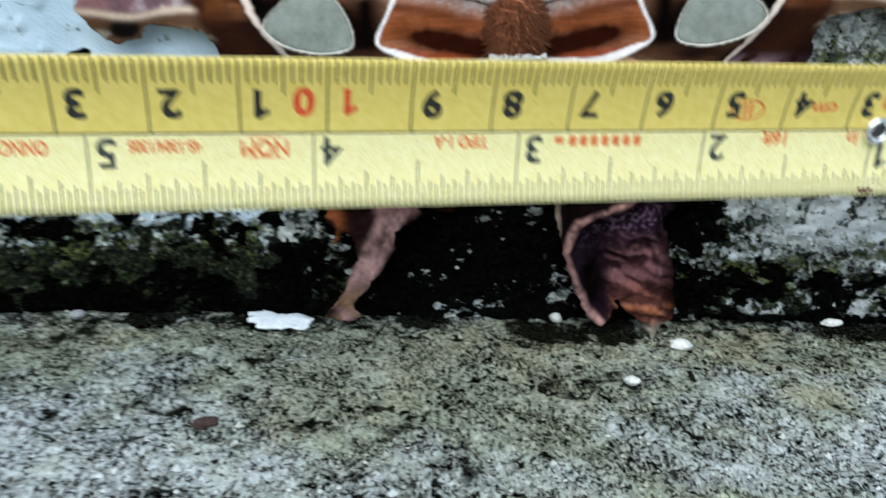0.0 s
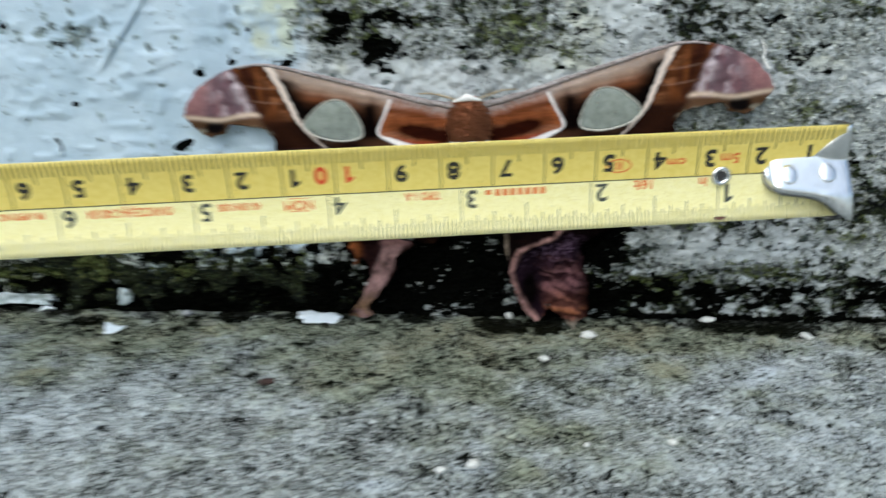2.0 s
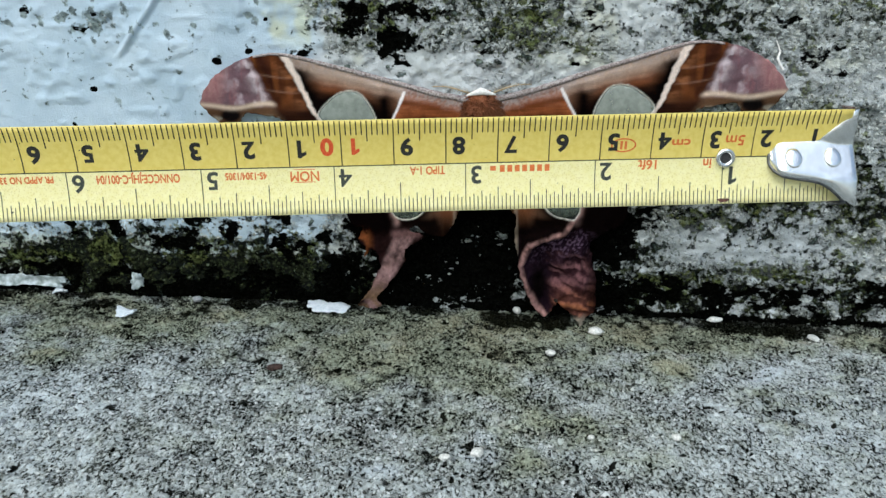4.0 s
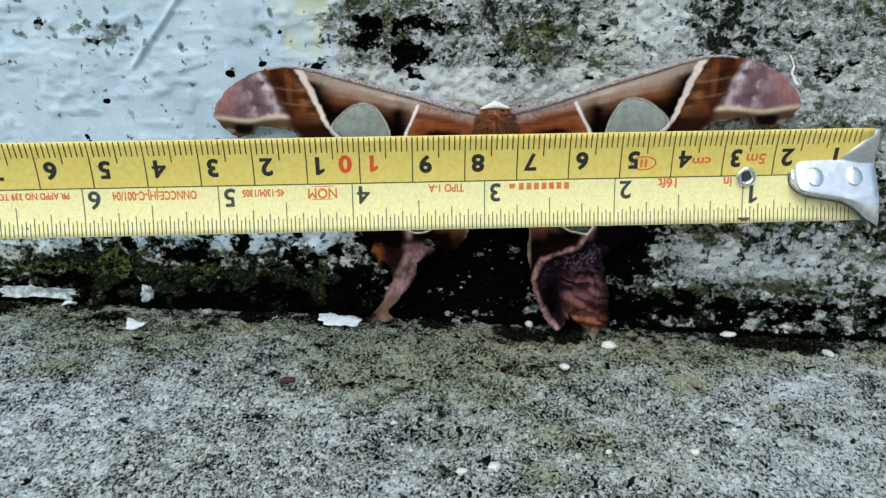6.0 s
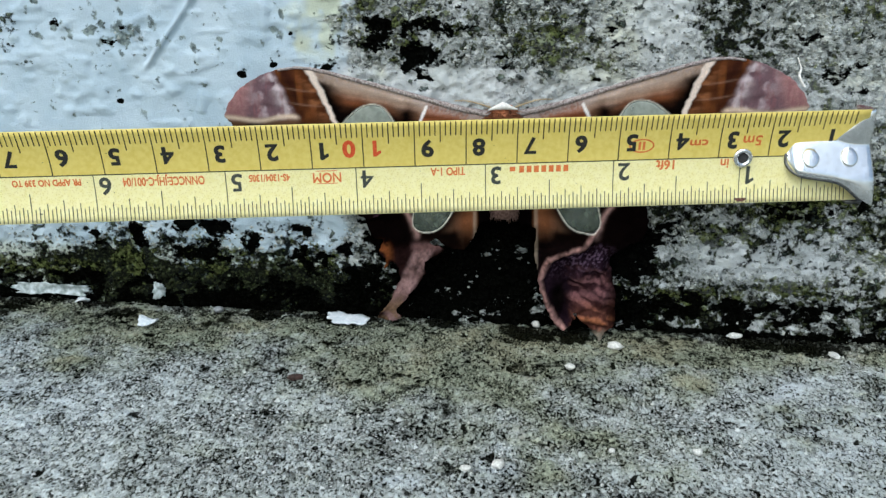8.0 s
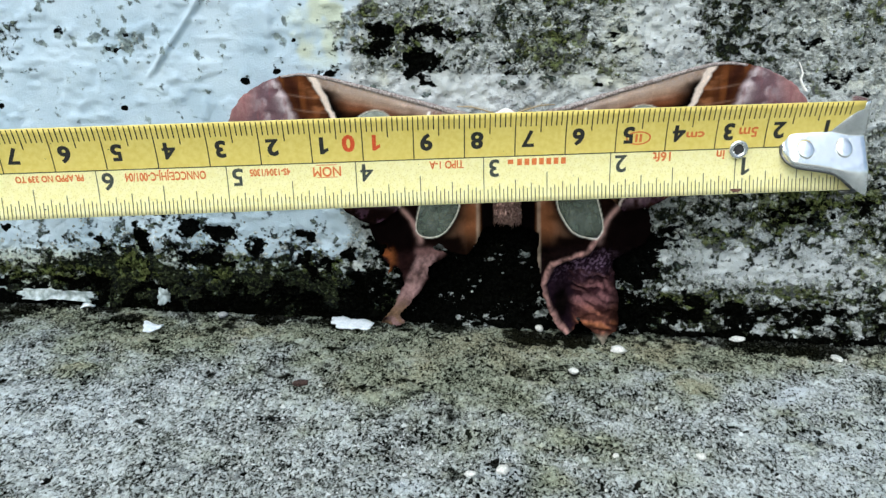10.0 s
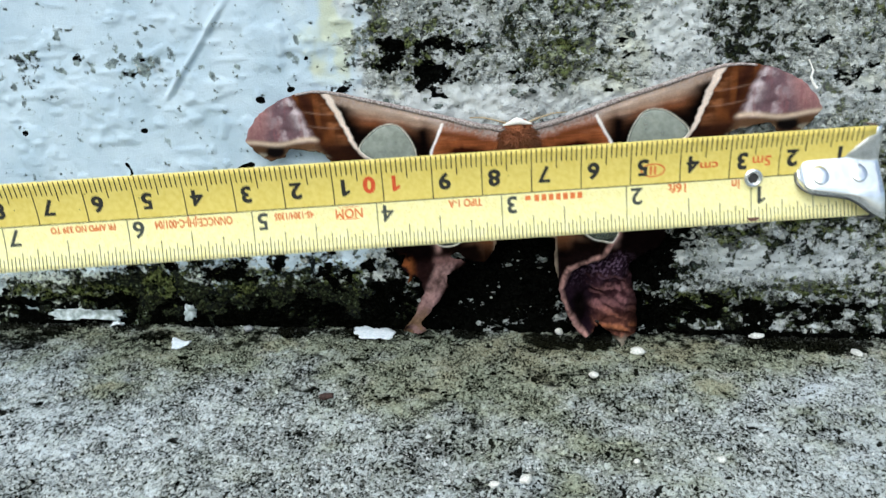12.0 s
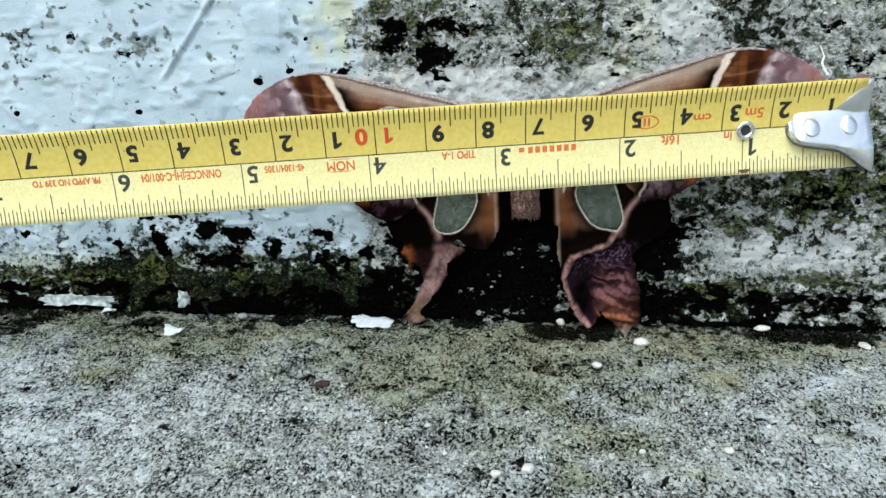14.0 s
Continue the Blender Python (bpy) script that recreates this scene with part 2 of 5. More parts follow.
def wing_scales():
    m = Nodes("wing_scales", 0.92, spec=0.015)
    c = m.attr("pigment", "Color")
    fine, mid = m.noise(5200, 3), m.noise(900, 4)
    c = m.mix(m.step(fine, 0.35, 0.65, 0.0, 0.38), c, m.mix(1.0, c, (0.5, 0.47, 0.46), "MULTIPLY"))
    c = m.mix(m.step(mid, 0.5, 0.75, 0.0, 0.5), c, m.mix(1.0, c, (1.5, 1.42, 1.36), "MULTIPLY"))
    m.bump(m.math("ADD", fine, mid), 0.5, 0.0003)
    return m.done(c)


def window_pane(name, alpha, a, b):
    m = Nodes(name, 0.35, spec=0.4)
    m.set(m.bsdf, "Alpha", m.step(m.noise(500, 5), 0.3, 0.7, alpha - 0.12, alpha + 0.12))
    return m.done(m.mix(m.step(m.noise(700, 5), 0.3, 0.7), a, b))


def plain(name, a, b, rough=0.7, scale=900, metal=0.0, spec=0.4, bump=0.3):
    m = Nodes(name, rough, metal, spec)
    n = m.noise(scale, 5)
    if bump:
        m.bump(n, bump, 0.0004)
    return m.done(m.mix(m.step(n, 0.3, 0.7), a, b))


CONCRETE, PLASTER, SCALES = concrete(), plaster(), wing_scales()
PANE = window_pane("clear_wing_membrane", 0.58, (0.33, 0.365, 0.325), (0.37, 0.41, 0.365))
# hindwing windows: the shadow behind them is put into a darker colour
SHADED_PANE = window_pane("shaded_wing_membrane", 0.62, (0.075, 0.095, 0.075), (0.14, 0.17, 0.14))
RUST_FUR = plain("rust_fur", (0.33, 0.11, 0.05), (0.58, 0.24, 0.13), 0.9, 2600, spec=0.1)
DARK_FUR = plain("dark_fur", (0.05, 0.018, 0.012), (0.2, 0.09, 0.06), 0.9, 2600, spec=0.1)
PINK_FUR = plain("pinkish_brown_fur", (0.15, 0.08, 0.072), (0.44, 0.28, 0.24), 0.9, 1900, spec=0.1)
WHITE_FUR = plain("white_fur", (0.7, 0.68, 0.64), (0.9, 0.88, 0.84), 0.9, 2600)
TAN = plain("tan_antenna", (0.3, 0.22, 0.12), (0.5, 0.4, 0.25), 0.8, 3000)
WHITE_PAINT = plain("white_paint_flake", (0.68, 0.75, 0.80), (0.86, 0.90, 0.94), 0.6, 1400)
DIRTY_PAINT = plain("soiled_paint_flake", (0.20, 0.25, 0.24), (0.66, 0.73, 0.76), 0.7, 520)
PALE_STONE = plain("pale_pebble", (0.5, 0.5, 0.47), (0.78, 0.78, 0.74), 0.7, 2200)
GREY_STONE = plain("grey_pebble", (0.2, 0.21, 0.22), (0.4, 0.41, 0.42), 0.8, 2200)
BROWN_STONE = plain("brown_fragment", (0.016, 0.009, 0.007), (0.07, 0.038, 0.03), 0.9, 2200)
RED_STONE = plain("reddish_fragment", (0.09, 0.035, 0.025), (0.2, 0.1, 0.07), 0.8, 2200)


def tape_paint():
    """Deep yellow on the metric side, a paler half-tone yellow on the inch side, lightly scuffed."""
    m = Nodes("yellow_tape_paint", 0.36, spec=0.5)
    split = m.tree.nodes.new("ShaderNodeSeparateXYZ")
    m.set(split, 0, m.where)
    side = m.step(split.outputs[2], -0.00015, 0.00015)
    n, dots = m.noise(900, 5), m.cells(2600, "Distance")
    deep = m.mix(m.step(n, 0.3, 0.7), (0.74, 0.58, 0.13), (0.80, 0.65, 0.18))
    light = m.mix(m.step(n, 0.3, 0.7), (0.89, 0.81, 0.37), (0.94, 0.87, 0.48))
    light = m.mix(m.step(dots, 0.25, 0.4, 0.4, 0.0), light, (0.62, 0.50, 0.16))
    c = m.mix(side, light, deep)
    c = m.mix(m.step(m.noise(2600, 4), 0.68, 0.76, 0, 0.35), c, (0.35, 0.28, 0.10))
    m.bump(n, 0.05, 0.0004)
    return m.done(c)


YELLOW = tape_paint()
STEEL = plain("brushed_steel", (0.86, 0.86, 0.85), (0.97, 0.97, 0.96), 0.27, 900, metal=1.0, bump=0.04)
# the hook's steel with shade put into its colour
SHADED_STEEL = plain("shaded_steel", (0.10, 0.10, 0.10), (0.25, 0.25, 0.25), 0.45, 900, metal=1.0)
BLACK_INK = plain("black_print", (0.012, 0.012, 0.01), (0.035, 0.035, 0.03), 0.5, 2500, bump=0)
GREY_INK = plain("faded_black_print", (0.028, 0.033, 0.028), (0.075, 0.085, 0.07), 0.5, 2500, bump=0)
RED_INK = plain("red_print", (0.62, 0.07, 0.02), (0.75, 0.13, 0.04), 0.5, 2500, bump=0)
ORANGE_INK = plain("orange_print", (0.66, 0.14, 0.03), (0.78, 0.24, 0.07), 0.5, 2500, bump=0)
HOLE_DARK = plain("dark_hole", (0.02, 0.02, 0.02), (0.05, 0.05, 0.05), 0.8, 2500, bump=0)


# ---- setting: wall and ground ----
def blobs(x, z, spots):
    """Soft stains: each is centre, half widths and strength."""
    total = np.zeros_like(x)
    for cx, cz, rx, rz, amp in spots:
        total = np.maximum(total, amp * np.exp(-(((x - cx) / rx) ** 2) - ((z - cz) / rz) ** 2))
    return total


MOULD = [  # black mould along the foot of the wall
    (-13.9, 0.57, 1.5, 0.16, 0.85), (-13.9, 0.85, 1.2, 0.4, 0.46), (-11.2, 0.65, 1.7, 0.4, 0.50), (-10.43, 1.6, 0.32, 0.42, 0.62), (-9.38, 1.9, 0.30, 0.75, 0.64), (-9.2, 0.6, 1.2, 0.5, 0.50),
    (-8.17, 2.3, 0.42, 0.36, 0.74), (-7.25, 2.16, 0.55, 0.36, 0.76), (-6.4, 1.9, 0.4, 0.3, 0.6), (-7.6, 1.5, 1.2, 0.7, 0.52), (-4.8, 1.4, 1.2, 0.5, 0.5), (-5.06, 2.1, 0.28, 0.30, 0.78), (-4.03, 1.72, 0.26, 0.24, 0.85)]
MOULD_AND_SHADE = [  # the black band behind and beside the moth: mould, with the moth's shade painted in
    (-6.0, 0.55, 3.0, 0.5, 0.58), (-3.4, 0.8, 1.0, 0.9, 0.72), (-2.6, 2.0, 0.9, 0.9, 0.9), (0.1, 1.2, 2.6, 1.5, 0.76), (0, 2.6, 1.6, 1.2, 0.9), (-1.8, 0.4, 1.4, 0.7, 0.78), (2.9, 2.0, 0.9, 0.9, 0.9),
    (3.2, 0.5, 1.2, 0.75, 0.78), (4.3, 0.7, 1.2, 0.5, 0.64), (6.2, 0.55, 2.6, 0.5, 0.55), (7.6, 0.75, 1.6, 0.3, 0.55), (9.5, 0.7, 1.6, 0.5, 0.55),
    (4.2, 2.7, 0.8, 0.6, 0.50), (6.6, 3.1, 1.4, 0.7, 0.44), (8.0, 3.6, 1.2, 0.8, 0.42), (-13.22, 2.01, 0.13, 0.15, 0.9), (-1.6, 1.2, 1.3, 0.9, 0.92), (1.4, 1.6, 1.2, 1.0, 0.84), (-8.8, 2.6, 2.4, 0.25, 0.36)]
MOULD_HIGH = [  # and higher up
    (-1.95, 6.5, 0.7, 0.5, 0.74), (-3.0, 7.0, 0.6, 0.5, 0.66), (-1.6, 7.1, 1.2, 0.6, 0.55), (0.6, 7.1, 1.0, 0.7, 0.28),
    (0.1, 6.3, 0.6, 0.4, 0.36), (1.95, 6.0, 0.15, 0.14, 0.75), (1.85, 5.75, 0.13, 0.1, 0.65), (2.1, 6.9, 0.6, 0.6, 0.36), (4.95, 7.5, 0.5, 1.0, 0.42),
    (6.6, 7.0, 0.3, 0.25, 0.6), (7.4, 6.2, 1.0, 0.7, 0.36), (-9.7, 6.9, 1.3, 0.5, 0.28), (-9.3, 7.0, 0.3, 0.3, 0.34), (-11.0, 7.25, 0.18, 0.10, 0.36), (-12.5, 7.0, 0.3, 0.2, 0.5)]
MOULD_DOTS = [
    (-12.8, 5.3, 0.10, 0.09, 0.8), (-9.5, 5.3, 0.12, 0.08, 0.85), (-5.55, 6.22, 0.11, 0.12, 0.9), (-5.85, 6.2, 0.09, 0.07, 0.75), (-6.35, 6.05, 0.10, 0.09, 0.75),
    (-6.96, 4.3, 0.28, 0.13, 0.95), (-7.1, 3.7, 0.8, 0.4, 0.46), (-12.3, 3.1, 0.25, 0.4, 0.58), (-5.1, 7.0, 0.08, 0.06, 0.55), (-4.2, 6.2, 0.22, 0.12, 0.7), (-10.1, 4.25, 0.06, 0.3, 0.6)]
SPECKS = []  # grey-green dashes of growth on the paint
dash = np.random.RandomState(44)
for cx, cz, wide, high, count in ((-9.55, 7.0, 1.0, 0.36, 60), (-11.6, 7.15, 0.45, 0.35, 6), (-12.9, 6.6, 0.6, 0.5, 8), (-6.9, 3.7, 0.8, 0.35, 18), (-9.0, 5.2, 2.5, 0.9, 7), (-5.6, 7.0, 0.6, 0.6, 5)):
    for k in range(count):
        px, pz = cx + wide * dash.randn() * 0.6, cz + high * dash.randn() * 0.6
        SPECKS.append((px, pz, 0.04 + 0.06 * dash.rand(), 0.04 + 0.11 * dash.rand(), 0.40 + 0.34 * dash.rand()))
MOSS = [  # green and olive growth
    (-11.5, 0.85, 1.3, 0.34, 0.74), (-13.5, 0.88, 0.8, 0.32, 0.72), (-9.6, 1.2, 0.8, 0.8, 0.58), (-7.4, 1.4, 1.6, 0.6, 0.45), (-4.6, 1.5, 1.2, 0.5, 0.40),
    (5.07, 2.5, 0.9, 0.45, 0.60), (6.7, 3.3, 1.4, 0.9, 0.62), (7.8, 3.8, 1.2, 1.0, 0.58), (7.0, 1.25, 1.4, 0.3, 0.62), (4.5, 0.95, 1.6, 0.4, 0.56), (8.5, 2.2, 1.0, 1.0, 0.45), (5.6, 4.4, 1.5, 0.7, 0.45),
    (1.0, 6.9, 1.3, 0.8, 0.54), (-2.2, 7.1, 1.5, 0.9, 0.46), (1.6, 8.0, 1.6, 0.5, 0.42), (-3.4, 7.6, 0.5, 1.0, 0.52), (7.6, 5.0, 1.0, 1.0, 0.45), (8.0, 7.8, 1.2, 0.9, 0.40), (2.2, 6.4, 0.7, 0.5, 0.45), (6.9, 6.3, 0.5, 0.6, 0.42)]


def grid_mesh(name, us, vs, place):
    u, v = np.meshgrid(us, vs)
    n, m = len(us), len(vs)
    k = np.arange((n - 1) * (m - 1))
    a = k // (n - 1) * n + k % (n - 1)
    verts = place(u.ravel(), v.ravel())
    mesh = mesh_of(name, verts, np.stack([a, a + 1, a + n + 1, a + n], 1))
    return mesh, u.ravel(), v.ravel()


def worn_paint(x, z):
    """How far the paint is gone: past a ragged upright edge, and along the foot of the wall."""
    edge = -4.0 + (fbm(z * 1.5, x * 0.8, 3) - 0.5) * 2.0
    patch = fbm(x * 0.8, z * 0.8, 14, 4)
    field = ramp(x, edge - 0.15, edge + 0.35) * (0.30 + 0.45 * patch)
    foot = ramp(2.9 - z - (fbm(x * 0.8, z * 0.8, 16, 3) - 0.5) * 2.2, 0.0, 1.6) * (0.14 + 0.34 * fbm(x * 1.2, z * 1.2, 15, 4))
    lumps = 0.42 * blobs(x, z, [(-6.9, 3.6, 1.2, 0.35, 1.0), (-9.0, 6.9, 0.9, 0.45, 0.8), (-6.2, 4.0, 0.7, 0.3, 0.9)]) * (0.5 + patch)
    return np.maximum(np.maximum(field, foot), lumps)


def wall_relief(x, z):
    """Places on the uneven face of the wall."""
    near = ((x > -18) & (x < 13.2) & (z < 11.7)).astype(float)
    worn = np.clip(worn_paint(x, z) * 1.7, 0, 1)
    dirty = np.clip(np.maximum(worn, blobs(x, z, MOULD + MOULD_AND_SHADE + MOULD_HIGH) * 1.3), 0, 1)
    rough = (fbm(x * 2.2, z * 2.2, 1, 5) - 0.5) * (0.05 + 0.17 * dirty) + (fbm(x * 5.5, z * 6.5, 2, 3) - 0.5) * 0.25 * dirty
    # brush lumps in the paint, a trowel ridge and the uneven swell at the foot
    lumps = ramp(fbm(x * 1.1, z * 1.6, 7, 3), 0.55, 0.72) * 0.055 + ramp(vnoise(x * 3, z * 3, 9), 0.80, 0.95) * 0.05 + ramp(vnoise(x * 1.6, z * 5, 10), 0.72, 0.95) * 0.04
    ridge_x = -8.8 + (z - 6.1) * 0.78
    ridge = 0.09 * np.exp(-(((x - ridge_x) / 0.07) ** 2)) * ramp(z, 5.95, 6.2) * (1 - ramp(z, 7.9, 8.6))
    dent = -0.04 * np.exp(-(((x - ridge_x - 0.16) / 0.07) ** 2)) * ramp(z, 5.95, 6.2) * (1 - ramp(z, 7.9, 8.6))
    foot = 0.30 * (fbm(x * 1.1, z * 0.6, 6, 4) - 0.42) * np.exp(-((z / 0.4) ** 2)) + 0.10 * np.exp(-((z / 0.3) ** 2)) * (0.3 + fbm(x * 0.9, z, 4, 3)) + 0.12 * np.exp(-z) * (fbm(x * 2.5, z * 2.5, 5, 3) - 0.4)
    out = (rough + lumps * (1 - worn) + ridge + dent + foot) * near
    return np.stack([x * CM, -out * CM, z * CM], 1)


def wall_stains(x, z):
    """Mould, grime, moss, wear and damp stains on the wall; the moth's shade is painted into the mould."""
    fields = {}
    wx, wz = x + (fbm(x * 2.6, z * 2.6, 51, 3) - 0.5) * 0.5, z + (fbm(x * 2.6, z * 2.6, 52, 3) - 0.5) * 0.5
    fields["mould"] = np.maximum(blobs(wx, wz, MOULD + MOULD_AND_SHADE + MOULD_HIGH), np.maximum(blobs(x + (wx - x) * 0.5, z + (wz - z) * 0.5, MOULD_DOTS), (0.44 + 0.45 * fbm(x * 0.5, z * 0 + 3, 55, 3)) * np.exp(-((z / (0.25 + 0.9 * fbm(x * 0.6, z * 0, 56, 3) * ramp(x, 4.5, 2.5))) ** 2)))) * (0.85 + 0.3 * fbm(x * 0.9, z * 0.9, 11, 4))
    n, zw, xw = fbm(x * 1.3, z * 1.3, 18, 4), z + (fbm(x * 0.7, z * 0.7, 19, 4) - 0.5) * 1.6, x + (fbm(x * 0.9, z * 0.9, 20, 4) - 0.5) * 1.6
    left = (0.38 * ramp(zw, 1.5, 0.8) + 0.34 * ramp(zw, 3.0, 1.3)) * ramp(x, -2.2, -2.8) * (0.5 + 0.5 * ramp(x, -13.5, -8.0))
    right = (0.24 * ramp(zw, 1.7, 0.9) + 0.20 * ramp(zw, 1.9, 2.7) * ramp(zw, 4.9, 3.6) + 0.12) * ramp(x, 2.2, 2.8) * ramp(z, 5.6, 4.6)
    high = ramp(xw, -4.4, -3.4) * ramp(zw, 5.7, 6.9) * (0.22 - 0.12 * np.exp(-(((xw - 3.55) / 0.75) ** 2)) + 0.14 * np.exp(-(((xw - 5.0) / 0.7) ** 2)) - 0.03 * ramp(xw, 5.4, 6.4))
    specks = blobs(xw, zw, [(-9.6, 7.0, 0.9, 0.35, 0.16), (-7.2, 3.6, 1.1, 0.5, 0.20), (-8.9, 2.5, 2.5, 0.4, 0.26), (-12.4, 3.1, 0.4, 0.5, 0.34), (-12.5, 7.0, 0.5, 0.3, 0.34), (-4.2, 6.6, 0.3, 0.9, 0.26)])
    fields["grime"] = np.maximum(np.maximum(left, right), np.maximum(high, specks)) * (0.55 + 0.9 * n)
    fields["speck"] = blobs(x + (z - 7.0) * 0.35, z, [(cx + (cz - 7.0) * 0.35, cz, rx, rz, amp) for cx, cz, rx, rz, amp in SPECKS])
    fields["moss"] = blobs(x, z, MOSS) * (0.7 + 0.6 * fbm(x * 1.1, z * 1.1, 12, 4))
    far = ((x < -17.6) | (x > 12.9) | (z > 11.4)).astype(float)
    worn = worn_paint(x, z)
    light = np.maximum(np.exp(-(((x - 3.5) / 0.8) ** 2) - ((z - 7.4) / 0.9) ** 2), 0.95 * np.exp(-(((x - 5.6) / 2.4) ** 2) - ((z - 1.85) / 0.42) ** 2))
    worn = worn * (1 - 0.4 * light) * np.where((z > 5.4) & (z < 6.3) & (x > -4), 0.75, 1.0)
    fields["worn"] = np.maximum(worn, 0.25 * far)
    fields["aged"] = ramp(x + (n - 0.5) * 2.5, -4.6, -3.4)
    fields["stain"] = 0.75 * np.exp(-(((x + 4.45 + (n - 0.5) * 1.6) / 0.42) ** 2)) * ramp(z, 5.5, 7.0) + 0.35 * np.exp(-(((x + 5.2) / 1.2) ** 2)) * ramp(z, 6, 7.5) + 0.55 * ramp(x, -3.8, -3.0) * ramp(z, 5.2, 6.2) * ramp(fbm(x * 0.7, z * 0.5, 29, 4), 0.42, 0.66) + 0.62 * ramp(z, 2.4, 1.0) * ramp(x, -2.2, -3.0) * (0.5 + n)
    return fields


def build_wall():
    us = np.concatenate([np.linspace(-300, -18, 16), np.arange(-17.5, 13, 0.05), np.linspace(13.3, 300, 16)])
    vs = np.concatenate([np.arange(0.0, 11.5, 0.05), np.linspace(11.8, 220, 14)])

    mesh, x, z = grid_mesh("wall_north", us, vs, wall_relief)
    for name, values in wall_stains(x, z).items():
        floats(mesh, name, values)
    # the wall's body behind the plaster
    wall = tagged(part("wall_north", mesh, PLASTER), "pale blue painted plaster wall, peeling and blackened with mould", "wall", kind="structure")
    body = bmesh.new()
    bmesh.ops.create_cube(body, size=1, matrix=Matrix.Translation((0, 0.085, 1.1)) @ Matrix.Diagonal((6, 0.16, 2.2, 1)))
    part("wall_core", body, PLASTER, wall, smooth=False)
    return wall


def ground_stains(x, y):
    """Algae, pale bloom and dark stains on the concrete, with shade painted by the wall and in pits."""
    algae = 0.20 + 0.40 * np.exp(-(((y + 0.9) / 1.2) ** 2)) + 0.62 * blobs(x, y, [(-1, -3.2, 4.0, 1.8, 0.9), (4.5, -1.6, 1.6, 0.8, 0.7), (-8, -2.5, 3, 1.2, 0.6), (1.5, -5.5, 2.5, 1.5, 0.5), (7, -4.5, 2, 1.5, 0.45), (4.3, -2.9, 0.7, 0.6, 1.0), (1.1, -6.9, 0.6, 0.6, 0.9), (-9.3, -3.9, 1.0, 0.7, 0.8)]) * (0.6 + 0.8 * fbm(x * 0.8, y * 0.8, 31, 4))
    smear = np.exp(-((((x - 6.2) * 0.63 + (y + 3.1) * 0.77) / 0.62) ** 2) - (((x - 6.2) * 0.77 - (y + 3.1) * 0.63) / 0.22) ** 2)
    pale = 0.16 * ramp(-y, 3.0, 8.0) + 0.80 * smear + blobs(x, y, [(-9.5, -6.0, 4, 2.4, 0.42), (7.5, -4.6, 3.4, 2.8, 0.52), (-12.0, -3.6, 2.5, 1.8, 0.36), (0.3, -6.9, 0.5, 0.25, 0.62), (-1.3, -7.5, 0.45, 0.2, 0.62), (0.5, -6.2, 0.25, 0.3, 0.5)])
    # shade inside the hole, painted black
    hole = 1.5 * np.exp(-((((x + 4.67 + 0.25 * (vnoise(x * 5, y * 5, 27) - 0.5)) / 0.29) ** 2 + ((y + 3.56 + 0.12 * (vnoise(x * 7, y * 7, 28) - 0.5)) / 0.14) ** 2) ** 3))
    # strip by the wall holds the moth's shadow; pits are blackened for their shade
    stain_shade = hole + 0.64 * np.exp(-(((y - 0.1) / (0.55 + 1.5 * fbm(x * 0.5, y * 0.5, 33, 3))) ** 2)) * (0.6 + 0.6 * fbm(x * 1.2, y * 1.2, 34, 3)) + blobs(x, y, [(-8.28, -2.12, 0.2, 0.14, 0.9), (-6.2, -3.73, 0.17, 0.14, 0.85), (-6.76, -5.93, 0.15, 0.13, 0.9), (-1.79, -4.09, 0.32, 0.3, 0.62), (4.43, -3.24, 0.14, 0.12, 0.85), (-2.48, -2.47, 0.25, 0.2, 0.6), (-3.9, -2.02, 0.3, 0.2, 0.62), (-1.1, -3.6, 0.6, 0.35, 0.4), (-1.2, -3.0, 2.6, 1.6, 0.24), (6.6, -0.5, 1.6, 0.45, 0.5), (-12.3, -2.2, 0.9, 0.6, 0.42), (-1.6, -5.6, 1.6, 1.5, 0.42), (-0.6, -4.3, 1.6, 0.8, 0.38)]) + 1.1 * ramp(vnoise(x * 5.0, y * 5.0, 24) + 0.45 * vnoise(x * 13, y * 13, 26), 1.14, 1.20) + 0.42 * ramp(fbm(x * 0.9, y * 0.9, 35, 3), 0.55, 0.75)
    stain_shade = stain_shade * ((x > -17) & (x < 14.2) & (y > -13.8) & (y < 1))
    return (("algae", algae), ("pale", pale), ("stain_shade", stain_shade))


def build_ground():
    us = np.concatenate([-np.geomspace(3000, 17, 14), np.arange(-16.5, 14, 0.052), np.geomspace(14.3, 3000, 14)])
    vs = np.concatenate([-np.geomspace(3000, 14, 14), np.arange(-13.6, 0.31, 0.052), [2, 18, 60, 400, 3000]])

    def relief(x, y):
        near = ((x > -17) & (x < 14.2) & (y > -13.8) & (y < 1)).astype(float)
        r = (fbm(x * 0.6, y * 0.6, 21, 3) - 0.5) * 0.12 + (fbm(x * 4.5, y * 4.5, 22, 3) - 0.5) * 0.12 + (vnoise(x * 10, y * 10, 23) - 0.5) * 0.07
        pits = -0.12 * ramp(vnoise(x * 5.0, y * 5.0, 24) + 0.45 * vnoise(x * 13, y * 13, 26), 1.16, 1.25)
        hole = -0.5 * np.exp(-((((x + 4.67 + 0.1 * (vnoise(x * 6, y * 6, 27) - 0.5)) / 0.25) ** 2 + ((y + 3.56) / 0.13) ** 2) ** 2))
        return np.stack([x * CM, y * CM, (r + pits + hole) * near * CM], 1)

    mesh, x, y = grid_mesh("ground", us, vs, relief)
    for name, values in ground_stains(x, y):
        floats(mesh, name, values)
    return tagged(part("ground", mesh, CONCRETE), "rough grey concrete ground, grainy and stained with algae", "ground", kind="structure")


